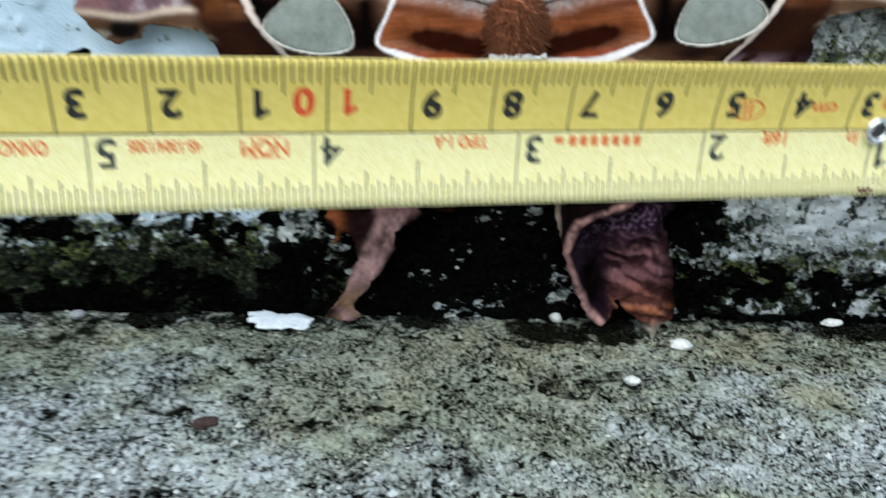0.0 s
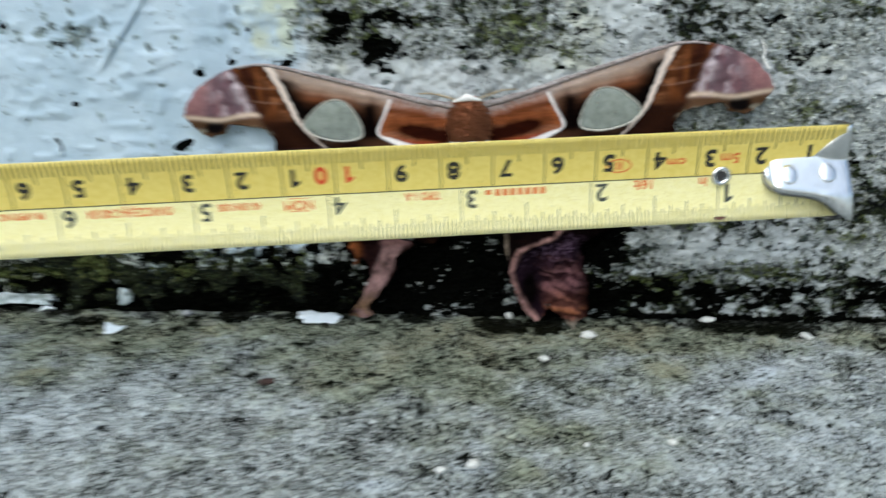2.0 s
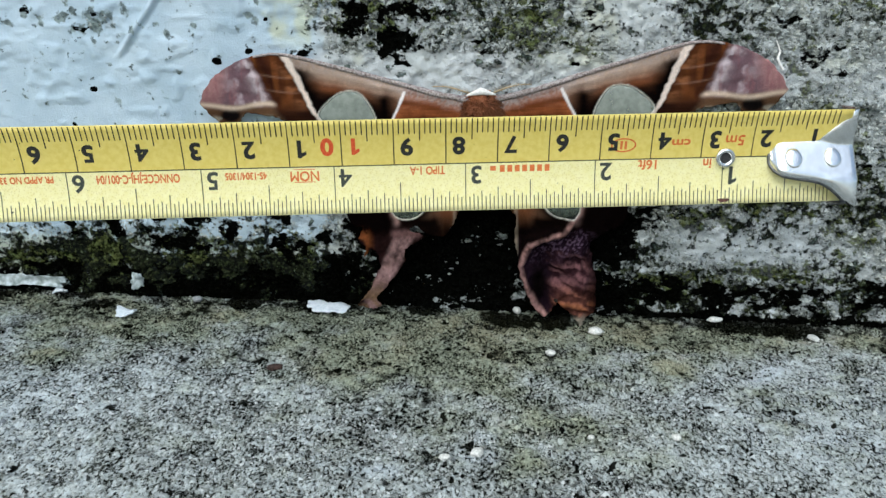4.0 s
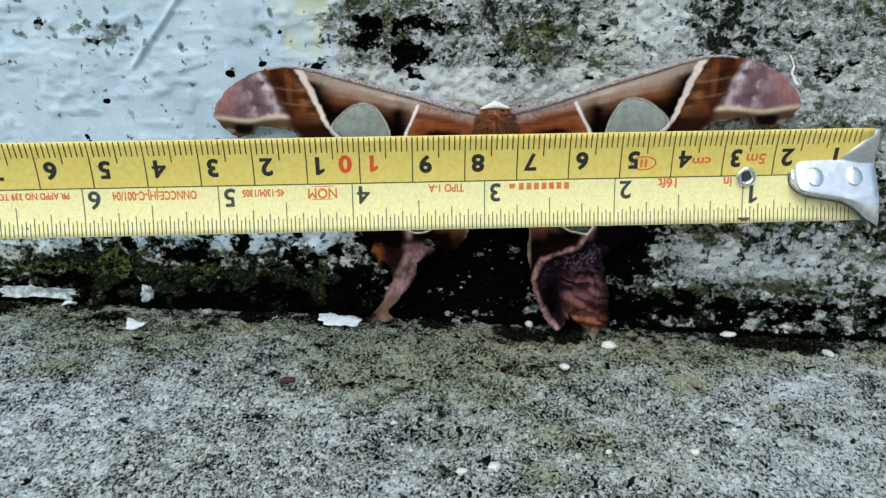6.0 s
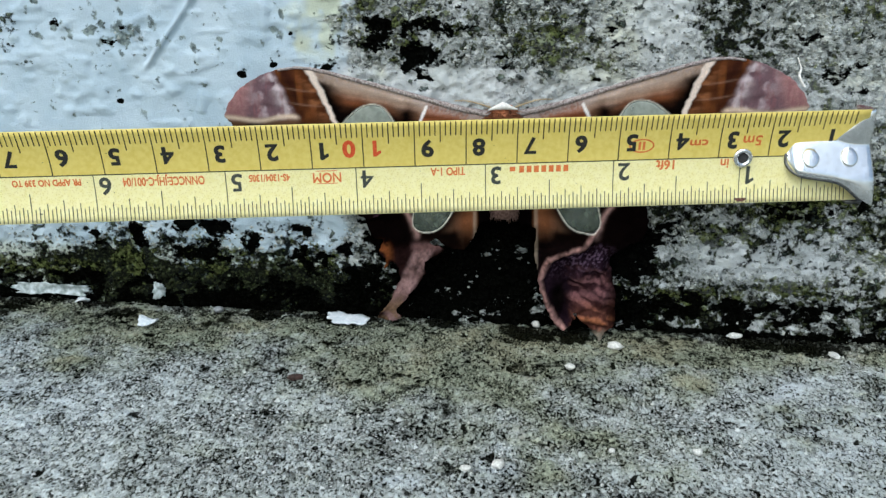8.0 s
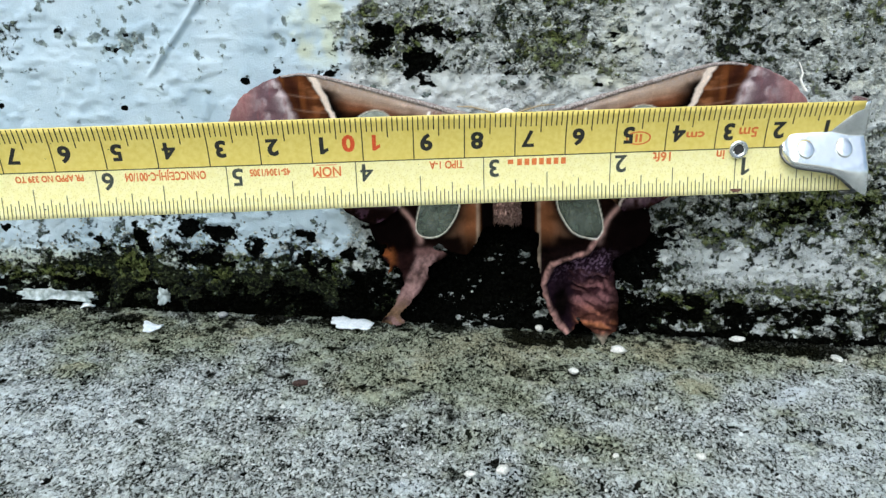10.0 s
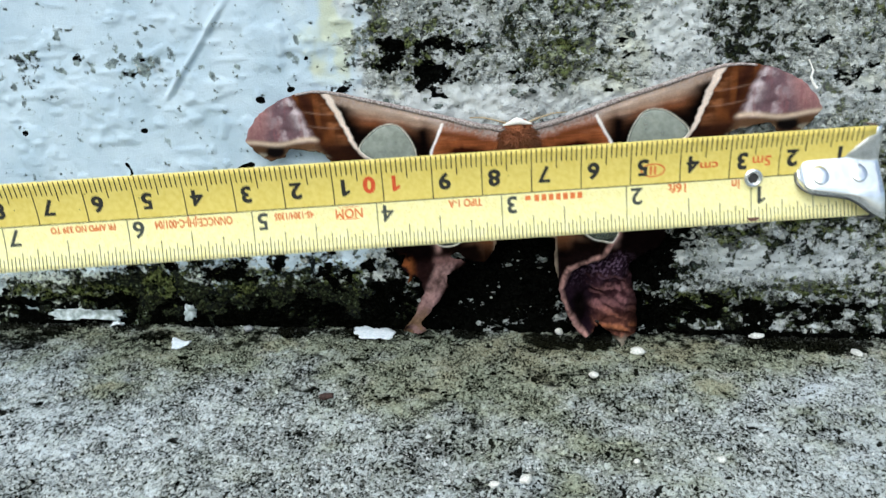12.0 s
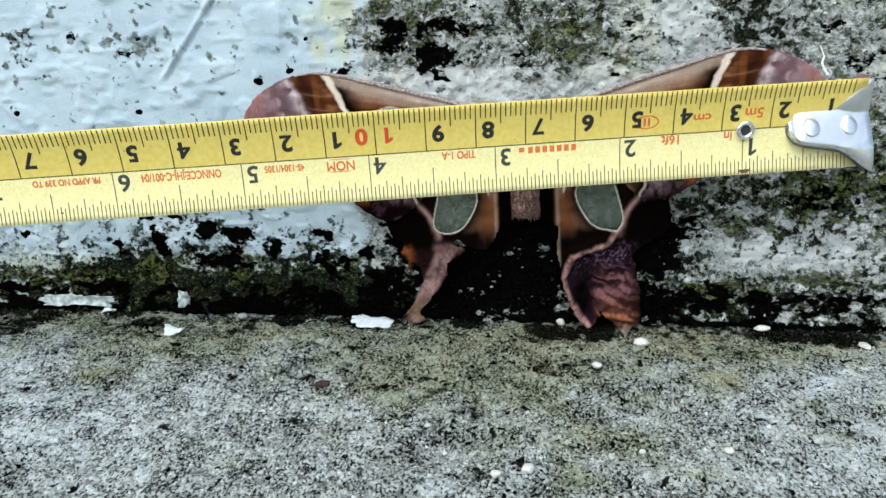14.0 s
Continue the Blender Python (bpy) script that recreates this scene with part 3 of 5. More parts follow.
def build_crumbs():
    """Loose crumbs of plaster and mould that roughen the worn face of the wall, too fine to count."""
    rng = np.random.RandomState(23)
    n = 150000
    x, z = rng.uniform(-15.5, 11.5, n), rng.uniform(0.02, 9.6, n)
    f = wall_stains(x, z)
    cover = np.clip(np.maximum(np.maximum(ramp(f["worn"], 0.30, 0.62), f["mould"] * 1.2), np.maximum(f["grime"] * 1.5, f["moss"])), 0, 1)
    bare = np.maximum(ramp(f["worn"], 0.22, 0.45), ramp(z, 2.6, 1.6))
    keep = (rng.rand(n) < 0.34 * cover * bare) & ((np.abs(x) > 2.6) | (z > 6.2) | (z < 2.4))
    x, z = x[keep], z[keep]
    n = len(x)
    at = wall_relief(x, z) / CM
    base = np.array([(0, -1, 0), (1, 0, 0), (0, 0, 1), (-1, 0, 0), (0, 0, -1), (0, 0.6, 0)], float)
    tri = np.array([(0, 1, 2), (0, 2, 3), (0, 3, 4), (0, 4, 1), (5, 2, 1), (5, 3, 2), (5, 4, 3), (5, 1, 4)])
    r = 0.022 + 0.028 * rng.rand(n) + 0.05 * rng.rand(n) ** 9
    verts = (base[None] * (1 + 1.2 * (rng.rand(n, 6, 1) - 0.5)) * r[:, None, None] + at[:, None]).reshape(-1, 3) * CM
    mesh = mesh_of("plaster_crumbs", verts, (tri[None] + 6 * np.arange(n)[:, None, None]).reshape(-1, 3))
    for name, values in f.items():
        floats(mesh, name, np.repeat(values[keep], 6))
    m = Nodes("plaster_crumbs", 0.95, spec=0.02)
    geo = m.tree.nodes.new("ShaderNodeNewGeometry").outputs["Random Per Island"]
    tone = m.math("MULTIPLY_ADD", geo, 0.5, m.math("MULTIPLY_ADD", m.noise(260, 6, 0.65), 1.5, -0.55))
    c = m.stops(tone, (0.0, (0.03, 0.033, 0.03)), (0.2, (0.18, 0.20, 0.195)), (0.5, (0.40, 0.42, 0.39)), (0.9, (0.57, 0.61, 0.60)))
    luck = m.math("MULTIPLY_ADD", geo, 0.12, -0.06)
    dark = m.step(m.math("ADD", m.math("MULTIPLY_ADD", m.grime_noise(), 2.4, luck), m.attr("grime")), 1.36, 1.62, 0.0, 0.985)
    c = m.mix(dark, c, m.mix(geo, (0.001, 0.0015, 0.0005), (0.030, 0.037, 0.015)))
    green = m.step(m.math("ADD", m.math("MULTIPLY_ADD", m.moss_noise(), 2.0, luck), m.attr("moss")), 1.36, 1.52, 0.0, 0.9)
    c = m.mix(green, c, m.mix(geo, (0.008, 0.012, 0.003), (0.11, 0.125, 0.045)))
    black = m.math("MULTIPLY", m.step(m.math("ADD", m.math("MULTIPLY_ADD", m.mould_noise(), 2.2, luck), m.attr("mould")), 1.49, 1.57, 0.0, 0.998), m.step(geo, 0.006, 0.010))
    c = m.mix(black, c, (0.0015, 0.0017, 0.0012))
    m.done(c)
    tagged(part("plaster_crumbs", mesh, m.mat, smooth=False), "crumbling plaster grains, black and grey with mould", "plaster", kind="stuff")


build_wall()
build_ground()
build_crumbs()


# ---- things on the ground ----
def lump(name, size, material, seed, label, category, at, turn=0.0, group=""):
    """A small stone with an uneven outline."""
    bm = bmesh.new()
    bmesh.ops.create_icosphere(bm, subdivisions=3, radius=0.5)
    for v in bm.verts:
        p = v.co.copy()
        n = noise.noise(p * 3.1 + Vector((seed * 7.3, 1, 2))) * 0.28 + noise.noise(p * 7.0 + Vector((seed, 5, 2))) * 0.16
        v.co = Vector((p.x * (1 + n * 1.3), p.y * (1 + n), p.z * (1 + 0.5 * n)))
        v.co = Vector((v.co.x * size[0], v.co.y * size[1], v.co.z * size[2])) * CM
    ob = part(name, bm, material)
    ob.matrix_world = pose(at[0] * CM, at[1] * CM, at[2] * CM, 0, 0, turn)
    return tagged(ob, label, category, group)


def flake(long, wide, seed, label, m, material):
    """A thin torn sheet of paint with a curled, jagged rim."""
    rings, seg = 7, 64
    rng = np.random.RandomState(seed)
    a = np.linspace(0, 2 * math.pi, seg, endpoint=False)
    square = 1 / np.maximum(np.abs(np.cos(a)) ** 1.3, np.abs(np.sin(a)) ** 1.3) ** 0.55
    rim = square * (0.62 + 0.62 * fbm(np.cos(a) * long * 1.5 + 7 * seed, np.sin(a) * wide * 1.5, seed, 3) + 0.34 * (vnoise(np.cos(a) * long * 9, np.sin(a) * wide * 9 + seed, seed + 1) - 0.5) + 0.045 * rng.randn(seg))
    top, verts, faces = [], [], []
    for r in np.linspace(0.0, 1.0, rings):
        x, y = 0.5 * long * r * rim * np.cos(a), 0.5 * wide * r * rim * np.sin(a)
        h = 0.16 * (fbm(x * 3 + seed, y * 3, 81, 3) - 0.5) + 0.05 * r * r * np.sin(a * 2 + seed)
        top.append(np.stack([x, y, h], 1))
    top = np.concatenate(top)
    verts = np.concatenate([top + (0, 0, 0.02), top - (0, 0, 0.02)])
    o = len(top)
    for k in range(rings - 1):
        for i in range(seg):
            p, q = k * seg + i, k * seg + (i + 1) % seg
            faces += [(p, p + seg, q + seg, q), (o + q, o + q + seg, o + p + seg, o + p)]
    for i in range(seg):
        p, q = (rings - 1) * seg + i, (rings - 1) * seg + (i + 1) % seg
        faces.append((p, o + p, o + q, q))
    ob = part("paint_flake", mesh_of("paint_flake", verts * CM, faces), material)
    ob.matrix_world = m
    return tagged(ob, label, "paint flake", "paint flakes at the wall's foot")


def build_litter():
    flakes = [  # length, width, turn about the upright, place, lifted against the wall
        (1.10, 0.70, -4, (-3.78, -0.56, 0.10), 0), (0.48, 0.50, 25, (-8.62, -1.45, 0.09), 0), (0.34, 0.24, 0, (-11.0, -0.3, 0.09), 0),
        (2.0, 0.32, 3, (-11.95, -0.26, 0.33), 80), (0.34, 0.46, 10, (-8.87, -0.22, 0.44), 84), (1.45, 0.34, 80, (-11.66, -5.2, 0.09), 0)]
    for k, (long, wide, turn, at, lean) in enumerate(flakes):
        label = "soiled white paint flake propped against the foot of the wall" if lean else "ragged flake of white paint lying on rough concrete"
        flake(long, wide, k + 2, label, pose(at[0] * CM, at[1] * CM, at[2] * CM, lean, 0, turn), DIRTY_PAINT if lean else WHITE_PAINT)
    pebbles = [((0.36, 0.26, 0.2), (2.77, -1.36, 0.09), 10), ((0.22, 0.18, 0.14), (1.70, -2.64, 0.07), -30), ((0.2, 0.19, 0.17), (0.92, -0.25, 0.08), 0),
               ((0.34, 0.2, 0.14), (5.70, -0.26, 0.07), 5), ((0.2, 0.34, 0.1), (7.76, -1.08, 0.05), 20), ((0.17, 0.16, 0.12), (3.88, -5.95, 0.06), 0),
               ((0.12, 0.1, 0.09), (2.35, -6.1, 0.05), 0), ((0.26, 0.2, 0.14), (0.36, -6.85, 0.06), 40), ((0.2, 0.14, 0.12), (-0.2, -7.05, 0.05), 0)]
    for k, (size, at, turn) in enumerate(pebbles):
        lump("pebble", size, PALE_STONE, k + 11.0, "small pale pebble lying on rough concrete", "pebble", at, turn, "pebbles on the ground")
    lump("pebble", (0.26, 0.22, 0.16), GREY_STONE, 31.0, "small grey pebble lying beside the wall", "pebble", (-7.2, -0.45, 0.08), 0, "pebbles on the ground")
    lump("stone_fragment", (0.34, 0.26, 0.10), BROWN_STONE, 33.0, "dark reddish brown fragment lying on rough concrete", "fragment", (-4.1, -4.0, 0.06), 15)
    # loose grit, too fine to count
    rng = np.random.RandomState(3)
    base = np.array([(0, 0, 1), (1, 0, 0), (0, 1, 0), (-1, 0, 0), (0, -1, 0), (0, 0, -0.6)], float)
    tri = np.array([(0, 1, 2), (0, 2, 3), (0, 3, 4), (0, 4, 1), (5, 2, 1), (5, 3, 2), (5, 4, 3), (5, 1, 4)])
    n = 42000
    at = np.stack([rng.uniform(-15, 12, n), -rng.rand(n) * 10.5 - 0.02, rng.uniform(-0.03, 0.02, n)], 1)
    stains = dict(ground_stains(at[:, 0], at[:, 1]))
    keep = (stains["stain_shade"] < 0.62) | (at[:, 1] > -0.8)
    at, n = at[keep], int(keep.sum())
    r = 0.014 + 0.016 * rng.rand(n) + 0.030 * rng.rand(n) ** 16
    verts = (base[None] * (1 + 1.3 * (rng.rand(n, 6, 1) - 0.5)) * r[:, None, None] + at[:, None]).reshape(-1, 3) * CM
    faces = (tri[None] + 6 * np.arange(n)[:, None, None]).reshape(-1, 3)
    m = Nodes("loose_grit", 0.95, spec=0.0)
    geo = m.tree.nodes.new("ShaderNodeNewGeometry").outputs["Random Per Island"]
    tone = m.math("ADD", geo, m.math("MULTIPLY_ADD", m.noise(130, 5, 0.6), 0.7, -0.24))
    c = m.stops(tone, (0.12, (0.005, 0.0055, 0.005)), (0.38, (0.08, 0.083, 0.077)), (0.72, (0.28, 0.29, 0.28)), (1.0, (0.60, 0.63, 0.63)))
    c = m.mix(m.math("MULTIPLY", m.step(m.math("MULTIPLY_ADD", m.noise(95, 6, 0.65), 1.3, m.attr("algae")), 0.85, 1.35), 0.9), c, m.mix(1.0, c, (0.63, 0.635, 0.455), "MULTIPLY"))
    c = m.mix(m.step(m.math("MULTIPLY_ADD", m.noise(240, 6, 0.65), 1.1, m.attr("pale")), 0.75, 1.4, 0.0, 0.5), c, (0.60, 0.66, 0.71))
    c = m.mix(m.step(m.math("MULTIPLY_ADD", m.noise(330, 6, 0.65), 1.3, m.attr("stain_shade")), 1.04, 1.34, 0.0, 0.92), c, (0.004, 0.004, 0.003))
    m.done(c)
    mesh = mesh_of("grit", verts, faces)
    for name, values in ground_stains(at[:, 0], at[:, 1]):
        floats(mesh, name, np.repeat(values, 6))
    tagged(part("grit", mesh, m.mat, smooth=False), "loose sandy grit scattered over the concrete", "grit", kind="stuff")
    # a loose white fibre on the wall
    bm = bmesh.new()
    path = spline([(6.37, -0.08, 6.65), (6.46, -0.14, 6.41), (6.43, -0.18, 6.25), (6.55, -0.22, 6.02)], 6, False)
    rings = []
    for k, p in enumerate(path):
        rad = 0.012 + 0.03 * k / len(path)
        rings.append([bm.verts.new(((p[0] + rad * math.cos(a)) * CM, (p[1] + rad * math.sin(a)) * CM, p[2] * CM)) for a in np.linspace(0, 2 * math.pi, 6, endpoint=False)])
    for a, b in zip(rings, rings[1:]):
        for k in range(6):
            bm.faces.new((a[k], a[(k + 1) % 6], b[(k + 1) % 6], b[k]))
    tagged(part("fibre", bm, WHITE_FUR), "short white silky fibre stuck to the wall", "fibre")


build_litter()

# ---- the moth ----
# Half outlines in the moth's own frame: x from its axis, z up from its waist.
COSTA = [(0.2, 0.80), (1.0, 0.96), (1.75, 1.15), (3.1, 1.54), (4.15, 1.83), (4.77, 1.93), (5.3, 1.88), (5.87, 1.69), (6.3, 1.42), (6.6, 1.03), (6.68, 0.78)]
TORNUS = [(6.45, 0.52), (6.2, 0.32), (5.8, 0.36), (5.6, 0.56), (5.2, 0.52), (4.8, 0.45), (4.58, 0.2), (4.55, -0.2), (4.42, -0.72), (4.1, -1.28), (3.6, -1.62), (3.2, -1.72), (2.66, -1.36), (1.9, -0.62), (1.0, -0.28), (0.2, -0.1)]
POSTMEDIAL = np.array([(4.55, 1.95), (4.28, 1.38), (4.08, 0.9), (3.87, 0.49), (3.58, 0.12), (3.24, -0.2), (2.9, -0.63), (2.75, -1.0), (2.62, -1.3), (2.33, -1.68), (2.17, -2.13)])
ANTEMEDIAL = spline([(1.79, 0.97), (1.95, 0.64), (2.11, 0.31), (2.08, 0.16), (1.85, 0.08), (1.4, -0.08), (0.85, -0.12), (0.3, -0.06)], 6, False)
TORNUS_TORN = TORNUS[:8] + [(4.28, -0.52), (3.95, -0.92), (3.55, -1.2), (3.2, -1.38), (2.8, -1.42), (2.6, -1.3)] + TORNUS[13:]
FORE_WINDOW = spline([(3.82, 0.54), (3.58, 0.80), (3.25, 1.0), (2.88, 0.98), (2.62, 0.66), (2.5, 0.28), (2.62, 0.13), (3.04, 0.09), (3.5, 0.2), (3.76, 0.38)], 6)
HIND_WINDOW = spline([(1.48, -0.65), (1.2, -1.05), (1.24, -1.47), (1.56, -1.94), (1.95, -2.09), (2.23, -1.92), (2.14, -1.36), (1.95, -0.86)], 6)
HIND_ARC = spline([(1.25, -0.46), (0.98, -0.74), (0.88, -1.17)], 6, False)
HIND_TOP = [(0.3, -0.05), (1.3, -0.2), (2.3, -0.5), (2.9, -1.0), (3.3, -1.55)]
HIND_LEFT = [(3.46, -1.72), (3.22, -2.2), (2.98, -2.3), (3.12, -2.58), (2.94, -2.76), (3.0, -3.02), (2.8, -2.84), (2.66, -3.02), (2.62, -3.3), (2.78, -3.6), (2.95, -3.92), (3.17, -4.2), (2.88, -4.28), (2.6, -4.2),
             (2.68, -3.98), (2.32, -3.55), (1.99, -3.14), (1.95, -2.8), (1.66, -2.66), (1.5, -2.52), (1.64, -2.44), (1.84, -2.4), (1.7, -2.26), (1.35, -2.48), (0.98, -2.5), (0.77, -2.2), (0.6, -1.85), (0.3, -1.75), (0.25, -1.0), (0.2, -0.4)]
HIND_RIGHT = [(3.35, -1.8), (3.26, -2.2), (3.07, -2.33), (2.75, -2.5), (2.5, -2.75), (2.58, -3.3), (2.62, -4.1), (2.36, -4.42), (2.26, -4.62), (1.9, -4.22),
              (1.64, -3.95), (1.66, -4.15), (1.4, -4.38), (1.18, -4.25), (0.92, -3.6), (0.8, -3.24), (0.76, -2.9), (0.70, -2.57), (0.7, -1.95), (0.3, -1.75), (0.25, -1.0), (0.2, -0.4)]


LOBE_RIDGE = np.array([(2.1, -2.1), (1.88, -2.45), (1.55, -2.52), (1.07, -2.72), (0.82, -3.2), (0.95, -3.6), (1.2, -4.2), (1.4, -4.36)])


def blend(rgb, mask, colour):
    return rgb + (np.array(colour) - rgb) * np.clip(mask, 0, 1)[:, None]


def fore_pigment(x, z):
    """Colours of the forewing's scales, by the lines of its pattern."""
    wob = (fbm(x * 3, z * 3, 41, 3) - 0.5) * 0.16
    s = x - np.interp(-z, -POSTMEDIAL[:, 1], POSTMEDIAL[:, 0]) + wob * 0.6 + 0.11 * (vnoise(z * 4.5, z * 0, 54) - 0.5) + 0.04 * (vnoise(z * 13, z * 0, 57) - 0.5)
    cz = np.interp(x, [p[0] for p in COSTA[:10]], [p[1] for p in COSTA[:10]])
    dc = cz - z + wob
    streak = fbm(x * 1.2 + z * 2, z * 7 - x * 2.2, 42, 3)
    rgb = np.tile(np.array((0.035, 0.013, 0.007)), (len(x), 1))
    # inner field: brown under a grey costa, black towards the white lines and round the window
    rgb = blend(rgb, ramp(dc, 1.0, 0.3) * (0.4 + 0.9 * streak), (0.24, 0.12, 0.07))
    rgb = blend(rgb, np.exp(-(((x - 3.35) / 0.75) ** 2) - ((dc - 0.60) / 0.15) ** 2) * 0.9, (0.24, 0.075, 0.028))
    rgb = blend(rgb, ramp(dc, 0.52, 0.12) * (0.4 + 0.75 * streak), (0.56, 0.43, 0.35))
    rgb = blend(rgb, ramp(-s, 0.62 + 0.35 * ramp(z, 1.5, 0.4), 0.12) * ramp(dc, 0.10, 0.32) * (s < 0.1), (0.0015, 0.001, 0.001))
    rgb = blend(rgb, np.exp(-(((x - 2.28) / 0.30) ** 2)) * ramp(dc, 0.22, 0.5) * (z > -0.05), (0.002, 0.001, 0.001))
    d, _, _ = nearest(x, z, FORE_WINDOW, True)
    rgb = blend(rgb, np.exp(-((d / 0.22) ** 2)) * ramp(dc, 0.35, 0.75), (0.002, 0.001, 0.001))
    # behind the basal patch: tan and dark rays that fan out from the wing's root
    low = ramp(-z, -0.18, 0.08) * (s < 0)
    ray, far = np.arctan2(z - 0.55, x + 0.1), np.hypot(x, z)
    fan = vnoise(ray * 11 + 0.4 * np.sin(far * 2), far * 0.5, 43)
    rgb = blend(rgb, low, (0.075, 0.034, 0.018))
    rgb = blend(rgb, low * ramp(fan, 0.35, 0.75), (0.27, 0.165, 0.105))
    rgb = blend(rgb, low * ramp(vnoise(ray * 23, far * 0.6, 59), 0.6, 0.85) * 0.8, (0.018, 0.008, 0.005))
    rgb = blend(rgb, low * np.exp(-(((x - 2.75) / 0.4) ** 2) - ((z + 0.02) / 0.16) ** 2), (0.004, 0.002, 0.002))
    rgb = blend(rgb, low * ramp(-s, 0.32, 0.04), (0.003, 0.0015, 0.001))
    # basal patch inside the white antemedial line
    base = inside(x, z, np.vstack([ANTEMEDIAL, [(0.0, -0.05), (0.0, 1.2), (1.7, 1.3)]])).astype(float)
    rgb = blend(rgb, base, (0.28, 0.085, 0.030))
    rgb = blend(rgb, base * ramp(fbm(x * 1.2 - z, z * 5 + x, 44, 3), 0.5, 0.75) * 0.8, (0.34, 0.14, 0.075))
    rgb = blend(rgb, base * np.exp(-(((z - 0.14 - 0.13 * (x - 0.5) + wob) / 0.21) ** 2)) * ramp(x, 0.2, 0.6) * ramp(x + wob * 2, 2.1, 1.1) * 1.5, (0.020, 0.004, 0.002))
    rgb = blend(rgb, base * np.exp(-(((z + 0.02 - 0.10 * (x - 1.0)) / 0.05) ** 2)) * ramp(x, 0.5, 0.9) * 0.8, (0.27, 0.045, 0.018))
    rgb = blend(rgb, base * np.exp(-(((z - 0.55 - 0.18 * (x - 0.8)) / 0.09) ** 2)) * ramp(x, 0.4, 0.8) * 0.5, (0.045, 0.012, 0.006))
    rgb = blend(rgb, ramp(dc, 0.40, 0.08) * ramp(x, 2.4, 1.4) * (0.45 + 0.55 * ramp(fbm(x * 20, z * 20, 45, 2), 0.3, 0.6)), (0.44, 0.385, 0.37))
    rgb = blend(rgb, ramp(dc, 0.30, 0.04) * ramp(s, 0.5, -0.3) * ramp(fbm(x * 22, z * 22, 39, 2), 0.40, 0.62) * 0.75, (0.46, 0.38, 0.36))
    # outer band: rust beside the line, then lilac, dark towards the tornus
    out = ramp(s, -0.02, 0.05)
    top = ramp(z, 0.55, 0.85)
    rust = np.exp(-(((s - 0.55) / 0.42) ** 2))
    rgb = blend(rgb, out, (0.010, 0.004, 0.0033))
    rgb = blend(rgb, out * rust * (0.12 + 0.88 * top), (0.13, 0.042, 0.014))
    rgb = blend(rgb, out * top * np.exp(-(((s - 0.22) / 0.16) ** 2)) * ramp(fbm(x * 2, z * 6, 58, 3), 0.35, 0.65), (0.26, 0.105, 0.045))
    rgb = blend(rgb, out * top * np.exp(-(((s - 0.62) / 0.3) ** 2)) * ramp(vnoise(x * 6, z * 0.7, 46), 0.22, 0.6), (0.032, 0.010, 0.006))
    for vein in (1.05, 1.38):
        rgb = blend(rgb, out * rust * np.exp(-(((z - vein - 0.12 * (x - 4.6)) / 0.02 - 0.6 * np.sin(x * 5)) ** 2)) * 0.2, (0.50, 0.33, 0.24))
    lilac = out * top * ramp(s, 0.82, 1.05)
    rgb = blend(rgb, lilac, (0.14, 0.084, 0.10))
    rgb = blend(rgb, lilac * ramp(fbm(x * 4, z * 4, 47, 3), 0.42, 0.62) * ramp(6.2 - x, -0.1, 0.7), (0.42, 0.335, 0.365))
    rgb = blend(rgb, lilac * np.exp(-(((s - 1.0) / 0.2) ** 2)) * ramp(fbm(x * 5, z * 5, 55, 3), 0.35, 0.6) * 0.8, (0.60, 0.52, 0.55))
    rgb = blend(rgb, lilac * ramp(x + 0.35 * z, 6.3, 6.75) * 0.7, (0.36, 0.185, 0.18))
    rgb = blend(rgb, lilac * ramp(fbm(x * 9, z * 3, 48, 3), 0.5, 0.75) * 0.6, (0.22, 0.10, 0.11))
    under = out * ramp(z, 0.80, 0.66) * ramp(z, 0.2, 0.35) * ramp(s, 0.75, 1.0)
    rgb = blend(rgb, under, (0.085, 0.045, 0.024))
    rgb = blend(rgb, under * ramp(fbm(x * 6, z * 6, 49, 3), 0.50, 0.66) * ramp(z, 0.56, 0.42), (0.30, 0.28, 0.22))
    rgb = blend(rgb, under * np.exp(-((((x - 5.98) / 0.26) ** 2 + ((z - 0.52) / 0.16) ** 2) ** 2)) * 1.3, (0.004, 0.003, 0.003))
    rgb = blend(rgb, out * np.exp(-(((z - 0.74 - 0.05 * np.sin(x * 4)) / 0.055) ** 2)) * ramp(s, 0.75, 0.95), (0.60, 0.47, 0.36))
    bottom = out * ramp(-z, 0.0, 0.3)
    rgb = blend(rgb, bottom * ramp(s, 1.0, 0.6) * ramp(fbm(x * 5, z * 5, 50, 3), 0.28, 0.55), (0.25, 0.165, 0.195))
    rgb = blend(rgb, bottom * ramp(s, 0.62, 0.95) * ramp(-z, 0.2, 0.5) * ramp(fbm(x * 3, z * 3, 53, 3), 0.28, 0.52), (0.275, 0.092, 0.028))
    rgb = blend(rgb, bottom * ramp(-z, 0.95, 1.4), (0.0035, 0.0015, 0.0013))
    rgb = blend(rgb, bottom * ramp(fbm(x * 8, z * 8, 51, 3), 0.56, 0.66) * 0.7, (0.05, 0.025, 0.04))
    # fine scales in rows along the rays
    ray, far = np.arctan2(z - 0.55, x + 0.1), np.hypot(x, z)
    rgb = rgb * (0.74 + 0.52 * vnoise(ray * 55, far * 1.6, 83))[:, None]
    # white lines and rims
    width = np.interp(z, [-1.4, 0.0, 0.6, 1.9], [0.035, 0.04, 0.06, 0.105])
